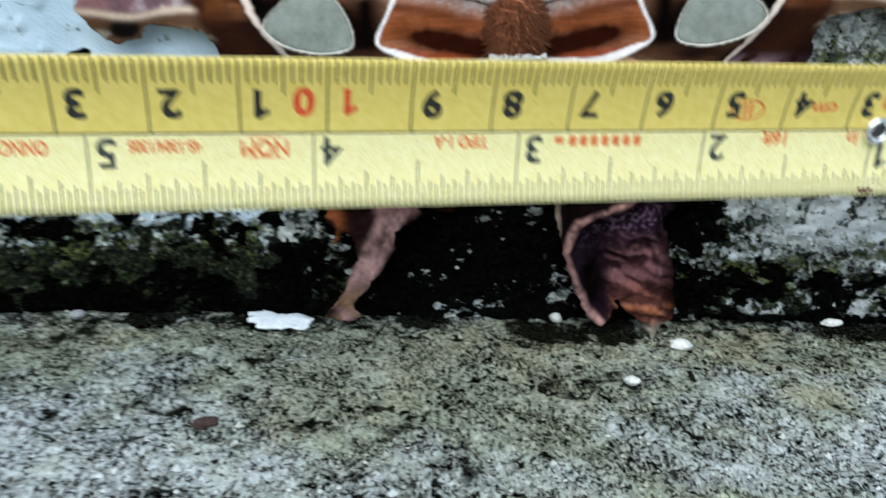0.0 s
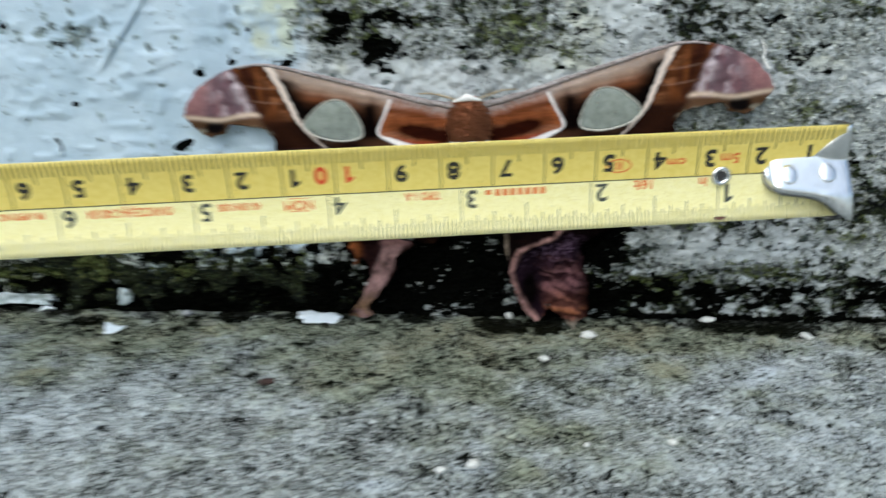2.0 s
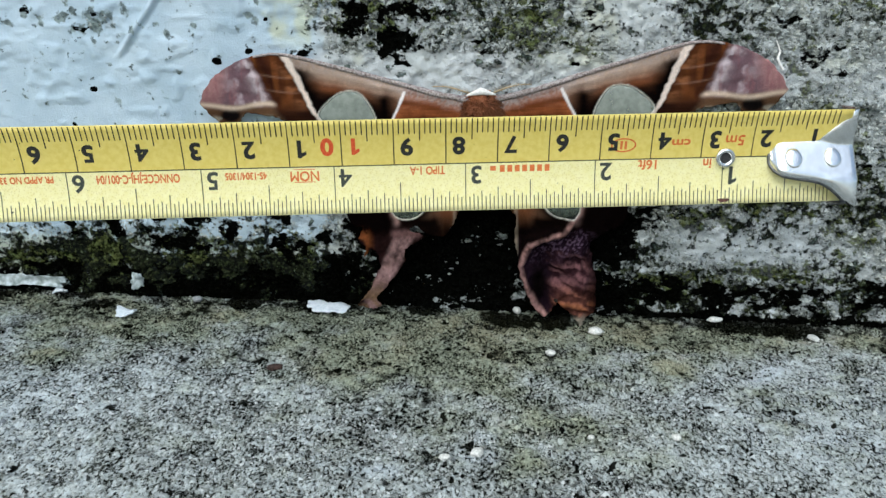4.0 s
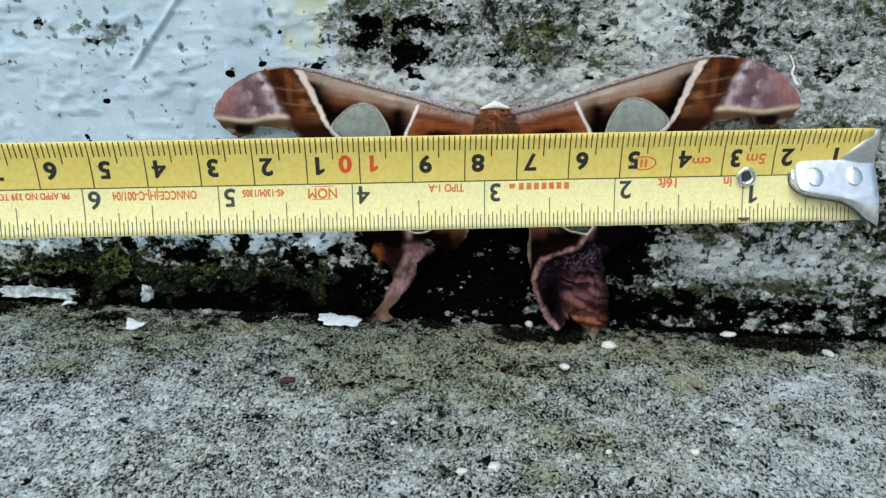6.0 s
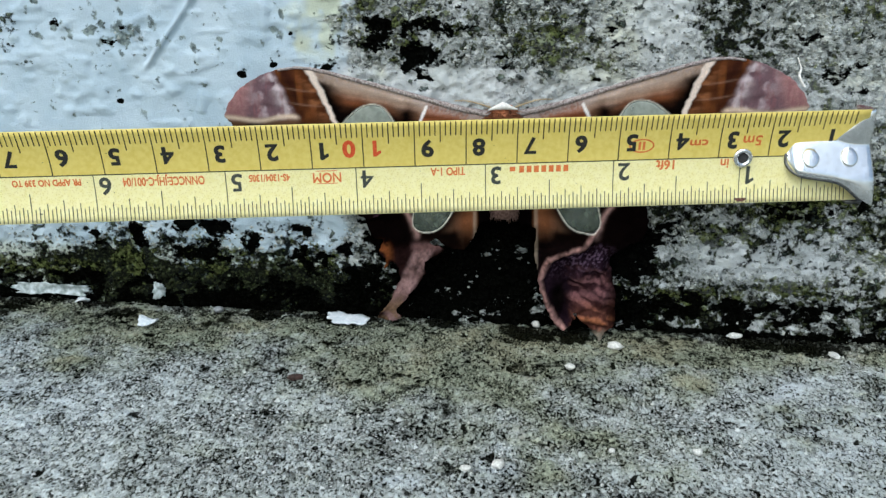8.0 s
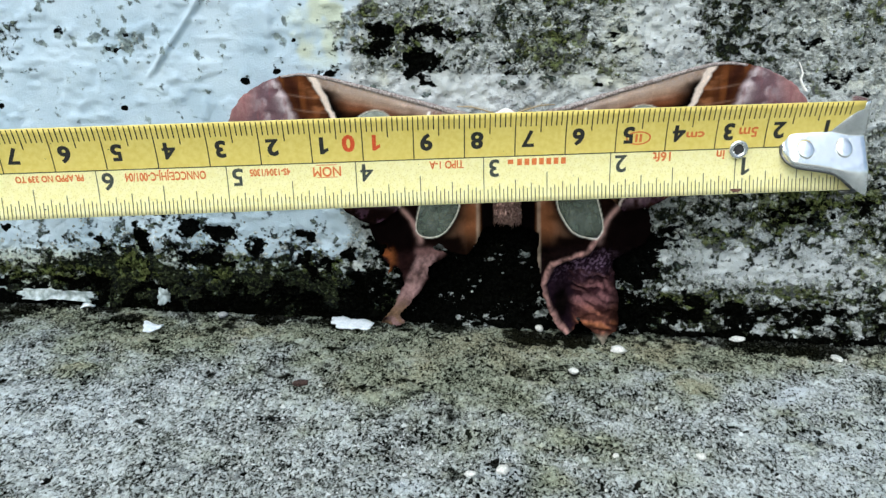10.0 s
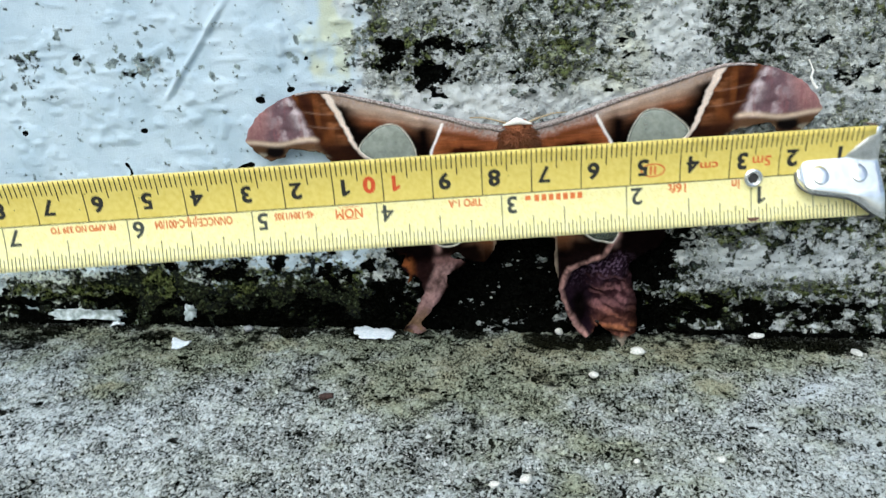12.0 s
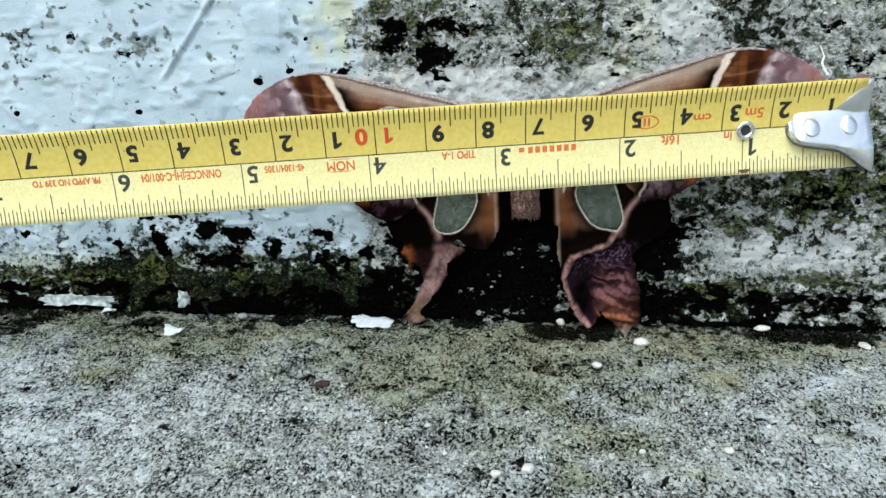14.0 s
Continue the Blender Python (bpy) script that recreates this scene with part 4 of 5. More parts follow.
    rgb = blend(rgb, (1 - ramp(np.abs(s), 0.6 * width, 1.25 * width)) * np.interp(z, [-1.5, 0.2, 0.6], [0.6, 0.6, 1.0]), (0.76, 0.64, 0.56))
    d, _, _ = nearest(x, z, ANTEMEDIAL)
    rgb = blend(rgb, 1 - ramp(d + wob * 0.35, 0.018 + 0.014 * ramp(-z, -0.15, 0.0), 0.048 + 0.026 * ramp(-z, -0.15, 0.0)), (0.88, 0.84, 0.83))
    d, _, _ = nearest(x, z, FORE_WINDOW, True)
    rgb = blend(rgb, 1 - ramp(d, 0.015, 0.04), (0.72, 0.70, 0.62))
    return rgb


def hind_pigment(x, z, left):
    wob = (fbm(x * 3, z * 3, 61, 3) - 0.5) * 0.16
    s = x - np.interp(-z, -POSTMEDIAL[:, 1], POSTMEDIAL[:, 0]) + wob * 0.5
    streak = fbm(x * 5, z * 0.9, 62, 3)
    rgb = np.tile(np.array((0.022, 0.010, 0.006)), (len(x), 1))
    rgb = blend(rgb, ramp(streak, 0.4, 0.65) * ramp(x, 2.2, 1.2), (0.20, 0.115, 0.075))
    rgb = blend(rgb, ramp(z, -0.55, -0.3) * ramp(fbm(x * 1.5, z * 5 + x * 3, 63, 2), 0.4, 0.65), (0.25, 0.15, 0.10))
    rgb = blend(rgb, ramp(-z, 0.95, 1.4) * ramp(-z, 2.55, 1.9) * ramp(x, 1.5, 0.9), (0.20, 0.078, 0.034))
    d, _, _ = nearest(x, z, HIND_WINDOW, True)
    rgb = blend(rgb, np.exp(-((d / 0.22) ** 2)), (0.002, 0.001, 0.001))
    rgb = blend(rgb, ramp(x, 1.6, 1.2) * ramp(-z, 1.75, 2.35) * 0.9, (0.006, 0.0025, 0.0015))
    rgb = blend(rgb, ramp(x, 1.0, 1.25) * ramp(-z, 1.95, 2.15), (0.004, 0.002, 0.0015))
    rgb = blend(rgb, ramp(s, -0.55, -0.15) * ramp(-z, 0.8, 1.2), (0.004, 0.0016, 0.0012))
    out = ramp(s, -0.02, 0.08) * ramp(-z, 0.6, 0.9)
    rgb = blend(rgb, out, (0.0022, 0.001, 0.001))
    rgb = blend(rgb, np.exp(-((s / 0.07) ** 2)) * ramp(-z, 0.9, 1.2) * ramp(-z, 2.35, 2.1), (0.40, 0.24, 0.22))
    low = ramp(-z, 2.3, 2.6)
    if left:
        rgb = blend(rgb, low * ramp(x, 1.9, 2.05), (0.014, 0.006, 0.006))
        rgb = blend(rgb, low * (0.55 + 0.45 * ramp(fbm(x * 9, z * 7, 67, 4), 0.34, 0.56)) * ramp(np.abs(x - np.interp(-z, [2.3, 3.0, 3.6, 4.2], [1.88, 2.22, 2.55, 2.85])), 0.31, 0.15), (0.24, 0.145, 0.14))
        rgb = blend(rgb, ramp(-z, 2.2, 2.6) * ramp(x, 2.7, 2.95) * ramp(-z, 3.2, 2.9) * ramp(fbm(x * 5, z * 5, 78, 3), 0.3, 0.55), (0.20, 0.062, 0.02))
        rgb = blend(rgb, ramp(-z, 3.5, 4.0) * ramp(fbm(x * 5, z * 5, 68, 3), 0.3, 0.5), (0.19, 0.115, 0.07))
        rgb = blend(rgb, np.exp(-(((z + 2.46) / 0.1) ** 2)) * ramp(x, 1.5, 1.65) * ramp(x, 2.4, 2.2), (0.15, 0.08, 0.077))
    else:
        # crumpled lobe: plum-black under a pale rolled rim, wrinkled rust on its outer side, a grey tip
        rgb = blend(rgb, low * ramp(x, 0.68, 0.8), (0.012, 0.006, 0.011))
        below = ramp(np.interp(x, [0.82, 1.07, 1.55, 1.88, 2.1], [-3.2, -2.72, -2.52, -2.45, -2.1]) - z, -0.02, 0.06)
        rgb = blend(rgb, ramp(-z, 2.2, 2.4) * (1 - below) * ramp(x, 0.72, 0.85), (0.004, 0.002, 0.002))
        plum = ramp(fbm(x * 24, z * 24, 77, 2), 0.52, 0.68) * ramp(-z, 3.35, 2.7) * below
        rgb = blend(rgb, low * plum * 0.8, (0.135, 0.085, 0.135))
        side = ramp(x + 0.25 * (fbm(x * 4, z * 4, 65, 3) - 0.5), 1.42, 1.72) * ramp(-z, 2.75, 3.2)
        bend = 2.4 * fbm(x * 2.2, z * 2.2, 66, 3)
        wrinkle = ramp(vnoise(x * 3.0 + bend, z * 13 + x * 4 + bend, 76) + 0.5 * (fbm(x * 12, z * 12, 79, 2) - 0.5), 0.34, 0.74)
        # fold highlights painted on the wrinkle crests, dark creases between them
        rgb = blend(rgb, low * side, (0.030, 0.012, 0.015))
        rgb = blend(rgb, low * side * wrinkle * 0.9, (0.20, 0.092, 0.098))
        rgb = blend(rgb, ramp(-z, 3.5, 4.1) * side * (0.2 + 0.8 * wrinkle), (0.27, 0.10, 0.05))
        # shade in the lobe's hollow, painted near-black
        rgb = blend(rgb, np.exp(-(((x - 1.27) / 0.20) ** 2) - ((z + 3.65) / 0.42) ** 2) * 1.3, (0.003, 0.002, 0.002))
        rgb = blend(rgb, ramp(-z, 4.28, 4.5), (0.34, 0.30, 0.24))
        d, _, _ = nearest(x, z, LOBE_RIDGE)
        rgb = blend(rgb, (1 - ramp(d + wob * 0.5, 0.03, 0.09)) * (0.45 + 0.55 * ramp(fbm(x * 7, z * 7, 70, 3), 0.35, 0.6)), (0.36, 0.20, 0.18))
    if not left:
        rgb = blend(rgb, ramp(-z, 2.15, 2.35) * ramp(x, 2.25, 2.6) * 0.9, (0.003, 0.0015, 0.0015))
    rgb = blend(rgb, ramp(x, 0.74, 0.62) * ramp(-z, 0.05, 0.2), (0.0015, 0.001, 0.001))
    tear = 0.45 + 1.1 * fbm(x * 16, z * 16, 69, 3)
    rgb = rgb * (1 + (tear - 1) * ramp(-z, 2.1, 2.5))[:, None]
    d, _, _ = nearest(x, z, HIND_ARC)
    taper = np.interp(-z, [0.44, 0.6, 0.8, 1.2], [0.0, 0.045, 0.05, -0.02])
    rgb = blend(rgb, np.exp(-(((x - 0.83) / 0.11) ** 2)) * ramp(-z, 0.25, 0.5) * ramp(-z, 1.35, 0.9) * (0.4 + 0.6 * streak), (0.30, 0.17, 0.12))
    rgb = blend(rgb, 1 - ramp(d, taper, taper + 0.045), (0.72, 0.60, 0.55))
    rgb = blend(rgb, (1 - ramp(np.abs(x - 0.73), 0.02, 0.06)) * ramp(-z, 0.5, 0.8) * 0.6, (0.36, 0.29, 0.22))
    d, _, _ = nearest(x, z, HIND_WINDOW, True)
    rgb = blend(rgb, 1 - ramp(d, 0.015, 0.04), (0.70, 0.68, 0.60))
    return rgb


def membrane(name, outline, window, depth, pigment, side, material, parent, label="", step=0.03):
    """A thin wing sheet on a fine grid, trimmed to its outline, with an opening for the clear window."""
    lo, hi = outline.min(0) - step, outline.max(0) + step
    xs, zs = np.arange(lo[0], hi[0], step), np.arange(lo[1], hi[1], step)
    gx, gz = np.meshgrid(xs, zs)
    cx, cz = gx[:-1, :-1] + step / 2, gz[:-1, :-1] + step / 2
    keep = inside(cx, cz, outline)
    if window is not None:
        keep &= ~inside(cx, cz, window)
    j, i = np.nonzero(keep)
    n = len(xs)
    quads = np.stack([j * n + i, j * n + i + 1, (j + 1) * n + i + 1, (j + 1) * n + i], 1)
    count = np.bincount(quads.ravel(), minlength=n * len(zs))
    used = np.nonzero(count)[0]
    index = np.full(n * len(zs), -1)
    index[used] = np.arange(len(used))
    x, z, rim = gx.ravel()[used], gz.ravel()[used], count[used] < 4
    d, bx, bz = nearest(x[rim], z[rim], outline, True)
    if window is not None:
        d2, wx, wz = nearest(x[rim], z[rim], window, True)
        bx, bz, d = np.where(d2 < d, wx, bx), np.where(d2 < d, wz, bz), np.minimum(d, d2)
    close = d < step * 1.5
    x[rim], z[rim] = np.where(close, bx, x[rim]), np.where(close, bz, z[rim])
    verts = np.stack([side * x, -depth(x, z), z], 1) * CM
    faces = index[quads]
    if side > 0:
        faces = faces[:, ::1]
    else:
        faces = faces[:, ::-1]
    mesh = mesh_of(name, verts, faces)
    if pigment is not None:
        colours(mesh, "pigment", np.clip(pigment(x, z), 0.0006, 1))
    ob = part(name, mesh, material, parent, label)
    thick = ob.modifiers.new("thickness", "SOLIDIFY")
    thick.thickness, thick.offset = 0.00018, 0.0
    return ob


def ragged(points, amount, seed, n=10):
    line = spline(points, n)
    k = np.arange(len(line))
    j = np.stack([vnoise(k * 0.55, k * 0 + seed, seed) - 0.5, vnoise(k * 0.55, k * 0 + seed + 9, seed + 1) - 0.5], 1)
    return line + j * amount


def tube(bm, path, radii, sides=12, squash=1.0, rough=0.0, seed=0):
    """Sweep rings along a path that runs mainly up or across."""
    rings = []
    for k, (p, r) in enumerate(zip(path, radii)):
        t = np.array(path[min(k + 1, len(path) - 1)]) - np.array(path[max(k - 1, 0)])
        t = t / (np.linalg.norm(t) + 1e-9)
        a = np.cross(t, (0, 1, 0))
        a = a / (np.linalg.norm(a) + 1e-9)
        b = np.cross(t, a)
        ring = []
        for q in np.linspace(0, 2 * math.pi, sides, endpoint=False):
            w = 1 + rough * (noise.noise(Vector((k * 0.7 + seed, 2 * math.cos(q), 2 * math.sin(q)))))
            ring.append(bm.verts.new((np.array(p) + (a * math.cos(q) + b * math.sin(q) * squash) * r * w) * CM))
        rings.append(ring)
    for a, b in zip(rings, rings[1:]):
        for k in range(sides):
            bm.faces.new((a[k], a[(k + 1) % sides], b[(k + 1) % sides], b[k]))
    for ring in (rings[0], rings[-1]):
        bm.faces.new(ring)


def fur(name, count, where, length, material, parent, seed):
    """Tufts of tapering hairs."""
    rng = np.random.RandomState(seed)
    verts, faces = [], []
    for k in range(count):
        p, d = where(rng)
        d = d / np.linalg.norm(d)
        a = np.cross(d, (0.3, 1, 0.2))
        a = a / np.linalg.norm(a)
        b = np.cross(d, a)
        r, l, o = 0.012 + 0.008 * rng.rand(), length * (0.6 + 0.8 * rng.rand()), len(verts)
        for q in range(3):
            verts.append((p + (a * math.cos(q * 2.1) + b * math.sin(q * 2.1)) * r) * CM)
        verts.append((p + d * l) * CM)
        faces += [(o, o + 1, o + 3), (o + 1, o + 2, o + 3), (o + 2, o, o + 3)]
    return part(name, mesh_of(name, verts, faces), material, parent)


def build_moth():
    moth = tagged(new("moth"), "large rust-brown silk moth with tattered hindwings clinging to the wall", "moth")
    moth.matrix_world = pose(0, 0, 4.5 * CM, 0, -2.4, 0)

    def fore_depth(x, z):
        return 0.42 + 0.22 * np.exp(-((x / 1.6) ** 2)) + 0.05 * np.sin(x * 1.7 + z) + 0.03 * (fbm(x * 2, z * 2, 71, 2) - 0.5) + 0.05 * np.cos(z * 5.0 + x)*0.4

    def hind_depth(x, z, curl=None):
        droop = 0.35 * ramp(-z, 2.6, 4.4) + (0.14 if curl is None else 1.0) * (0.36 * (fbm(x * 3.5, z * 3.5, 73, 3) - 0.5) + 0.14 * (fbm(x * 9, z * 4, 74, 3) - 0.5)) * ramp(-z, 2.1, 2.7)
        if curl is not None:
            d, _, _ = nearest(x, z, curl)
            droop = droop + 0.26 * np.exp(-((d / 0.11) ** 2)) + 0.16 * ramp(x, 1.4, 1.9) * ramp(-z, 2.6, 3.0) + 0.10 * (vnoise(x * 3.0 + 2.4 * fbm(x * 2.2, z * 2.2, 66, 3), z * 13 + x * 4 + 2.4 * fbm(x * 2.2, z * 2.2, 66, 3), 76) - 0.5) * ramp(x, 1.4, 1.7) * ramp(-z, 2.7, 3.1)
        return 0.30 + 0.05 * np.sin(x * 5) * 0.5 + droop + 0.16 * (fbm(x * 2.5, z * 2.5, 72, 2) - 0.5) * (1 + 2.0 * ramp(-z, 2.2, 3))

    for side, outline, word in ((-1, HIND_LEFT, "torn to a strip at its end"), (1, HIND_RIGHT, "crumpled at its end")):
        left = side < 0
        hind = membrane("hindwing", ragged(HIND_TOP + outline, 0.07, 5 + side), HIND_WINDOW, lambda x, z, c=None if left else LOBE_RIDGE: hind_depth(x, z, c), lambda x, z, l=left: hind_pigment(x, z, l), side, SCALES, moth, "brown and black hindwing, " + word)
        membrane("window", HIND_WINDOW * 1.0, None, lambda x, z: hind_depth(x, z) - 0.01, None, side, SHADED_PANE, hind, "clear greyish wing window", 0.05)
        fore = ragged(COSTA + (TORNUS if left else TORNUS_TORN), 0.05, 3)
        wing = membrane("forewing", fore, FORE_WINDOW, fore_depth, fore_pigment, side, SCALES, moth, "rust brown forewing with white lines and a lilac tip")
        membrane("window", FORE_WINDOW * 1.0, None, lambda x, z: fore_depth(x, z) - 0.01, None, side, PANE, wing, "clear pale grey wing window", 0.05)
        # leading edge vein
        bm = bmesh.new()
        edge = spline(COSTA[:7], 6, False)
        tube(bm, [(side * p[0], -fore_depth(p[0], p[1]) - 0.01, p[1] - 0.02) for p in edge], np.linspace(0.075, 0.028, len(edge)), 8, 1.0, 0.5, 3)
        part("wing_vein", bm, plain("grey_costa", (0.15, 0.11, 0.10), (0.46, 0.41, 0.40), 0.85, 2200) if left else bpy.data.materials["grey_costa"], wing, "greyish leading edge of the wing")
        # antenna: a shaft with fine side barbs
        bm = bmesh.new()
        shaft = spline([(side * 0.2, -0.75, 0.93), (side * 0.5, -0.85, 1.05), (side * 0.8, -0.8, 1.12), (side * 1.1, -0.7, 1.12)], 6, False)
        tube(bm, shaft, np.linspace(0.022, 0.008, len(shaft)), 6)
        for k in range(2, len(shaft) - 1):
            for s in (-1, 1):
                tip = shaft[k] + np.array((side * 0.06, 0.02, s * 0.12 * (1 - k / len(shaft))))
                tube(bm, [shaft[k], tip], [0.008, 0.003], 3)
        part("antenna", bm, TAN, moth, "thin feathery tan antenna")
    # body
    bm = bmesh.new()
    zs = np.linspace(1.0, -0.02, 16)
    tube(bm, [(0, -0.66, z) for z in zs], [float(np.interp(z, [-0.12, 0.0, 0.25, 0.6, 0.85, 1.0], [0.22, 0.26, 0.30, 0.32, 0.29, 0.2])) for z in zs], 24, 0.6, 0.25, 2)
    thorax = part("thorax", bm, RUST_FUR, moth, "furry rust-coloured thorax")

    def on_thorax(rng):
        a, z = rng.uniform(-1.7, 1.7), rng.uniform(0.1, 0.95)
        w = float(np.interp(z, [-0.1, 0.25, 0.6, 0.95], [0.24, 0.31, 0.33, 0.22]))
        return np.array((w * math.sin(a), -0.66 - 0.6 * w * math.cos(a), z)), np.array((0.9 * math.sin(a) + 0.25 * rng.randn(), -0.35 * math.cos(a), -0.8 + 0.3 * rng.randn()))

    fur("fur", 2400, on_thorax, 0.22, RUST_FUR, thorax, 8)
    fur("fur", 110, on_thorax, 0.22, DARK_FUR, thorax, 9)
    bm = bmesh.new()
    zs = np.linspace(0.0, -1.66, 34)
    tube(bm, [(0, -0.62, z) for z in zs], [(0.33 - 0.04 * abs(math.sin(z * 11.5)) ** 6) * (1 - max(0, (-z - 1.45) / 0.23) ** 2 * 0.75) for z in zs], 24, 0.8, 0.06, 4)
    abdomen = part("abdomen", bm, PINK_FUR, moth, "pinkish brown banded abdomen")

    def on_abdomen(rng):
        a, z = rng.uniform(-1.5, 1.5), rng.uniform(-1.6, -0.1)
        return np.array((0.31 * math.sin(a), -0.62 - 0.25 * math.cos(a), z)), np.array((0.4 * math.sin(a), -0.3 * math.cos(a), -1.0))

    fur("fur", 900, on_abdomen, 0.10, PINK_FUR, abdomen, 10)
    bm = bmesh.new()
    tube(bm, [(x, -0.86, 0.92 + 0.09 * (1 - abs(x) / 0.34)) for x in np.linspace(-0.33, 0.33, 15)], [0.012 + 0.075 * (1 - abs(x) / 0.34) for x in np.linspace(-0.33, 0.33, 15)], 12, 1.0, 0.2, 6)
    part("collar", bm, WHITE_FUR, moth, "white furry collar")
    # white fringe below the thorax
    def on_fringe(rng):
        x = rng.uniform(-0.42, 0.42)
        return np.array((x, -0.93 + 0.5 * x * x, -0.03 + 0.03 * rng.randn())), np.array((0.3 * x, -0.3, -1.0 + 0.9 * rng.rand()))
    fur("fringe", 500, on_fringe, 0.09, WHITE_FUR, moth, 12)
    return moth


build_moth()

# ---- the steel tape measure ----
HALF, SAG = 0.95, 0.14  # half width and hollow of the blade


def hollow(v):
    return SAG * (1 - (np.asarray(v) / HALF) ** 2)


def on_blade(u, v, lift=0.004):
    """A place on the printed face: u from the hook along the blade, v up across it."""
    return np.stack([-np.asarray(u, float), hollow(v) - lift, 0.968 * np.asarray(v, float)], -1) * CM


def strips(name, rects, material, parent, label="", bend=6):
    """Thin printed bars (u0, u1, v0, v1), laid on the hollow face."""
    verts, faces = [], []
    for u0, u1, v0, v1 in rects:
        k = max(1, int(bend * abs(v1 - v0)))
        o = len(verts)
        for v in np.linspace(v0, v1, k + 1):
            verts += [on_blade(u0, v), on_blade(u1, v)]
        faces += [(o + 2 * i, o + 2 * i + 1, o + 2 * i + 3, o + 2 * i + 2) for i in range(k)]
    return part(name, mesh_of(name, verts, faces), material, parent, label, smooth=False)


def lettering(name, text, u, v, height, material, parent, wide=1.0, bold=0.0):
    """Upside-down print, centred at u, v, wrapped on the hollow face."""
    cu = bpy.data.curves.new(name, "FONT")
    cu.body, cu.size, cu.align_x, cu.resolution_u = text, 1.0, "CENTER", 3
    tmp = bpy.data.objects.new(name, cu)
    mesh = bpy.data.meshes.new_from_object(tmp)
    bpy.data.objects.remove(tmp)
    bpy.data.curves.remove(cu)
    p = np.array([v.co[:2] for v in mesh.vertices])
    polys = [tuple(q.vertices) for q in mesh.polygons]
    bpy.data.meshes.remove(mesh)
    if text == "1":  # a plain upright with a flag, as on the blade
        p = np.array([(0.42, 0), (0.58, 0), (0.58, 1), (0.47, 1), (0.17, 0.80), (0.17, 0.68), (0.42, 0.80)]) * 0.7
        polys = [(0, 1, 2, 3, 6), (3, 4, 5, 6)]
    p = (p - (p.max(0) + p.min(0)) / 2) * height / 0.70
    # heavier strokes: push the rim of each glyph outwards
    edges = collections.Counter(tuple(sorted(e)) for q in polys for e in zip(q, q[1:] + q[:1]))
    out = np.zeros_like(p)
    for q in polys:
        area = sum(p[a][0] * p[b][1] - p[b][0] * p[a][1] for a, b in zip(q, q[1:] + q[:1]))
        for a, b in zip(q, q[1:] + q[:1]):
            if edges[tuple(sorted((a, b)))] == 1:
                d = p[b] - p[a]
                d = np.array((d[1], -d[0])) / (np.hypot(*d) + 1e-9) * np.sign(area)
                out[a] += d
                out[b] += d
    p = p + bold * out / np.maximum(np.hypot(out[:, 0], out[:, 1]), 1e-6)[:, None]
    verts = on_blade(u + p[:, 0] * wide, v - p[:, 1], 0.005)
    return part(name, mesh_of(name, verts, polys), material, parent, smooth=False)


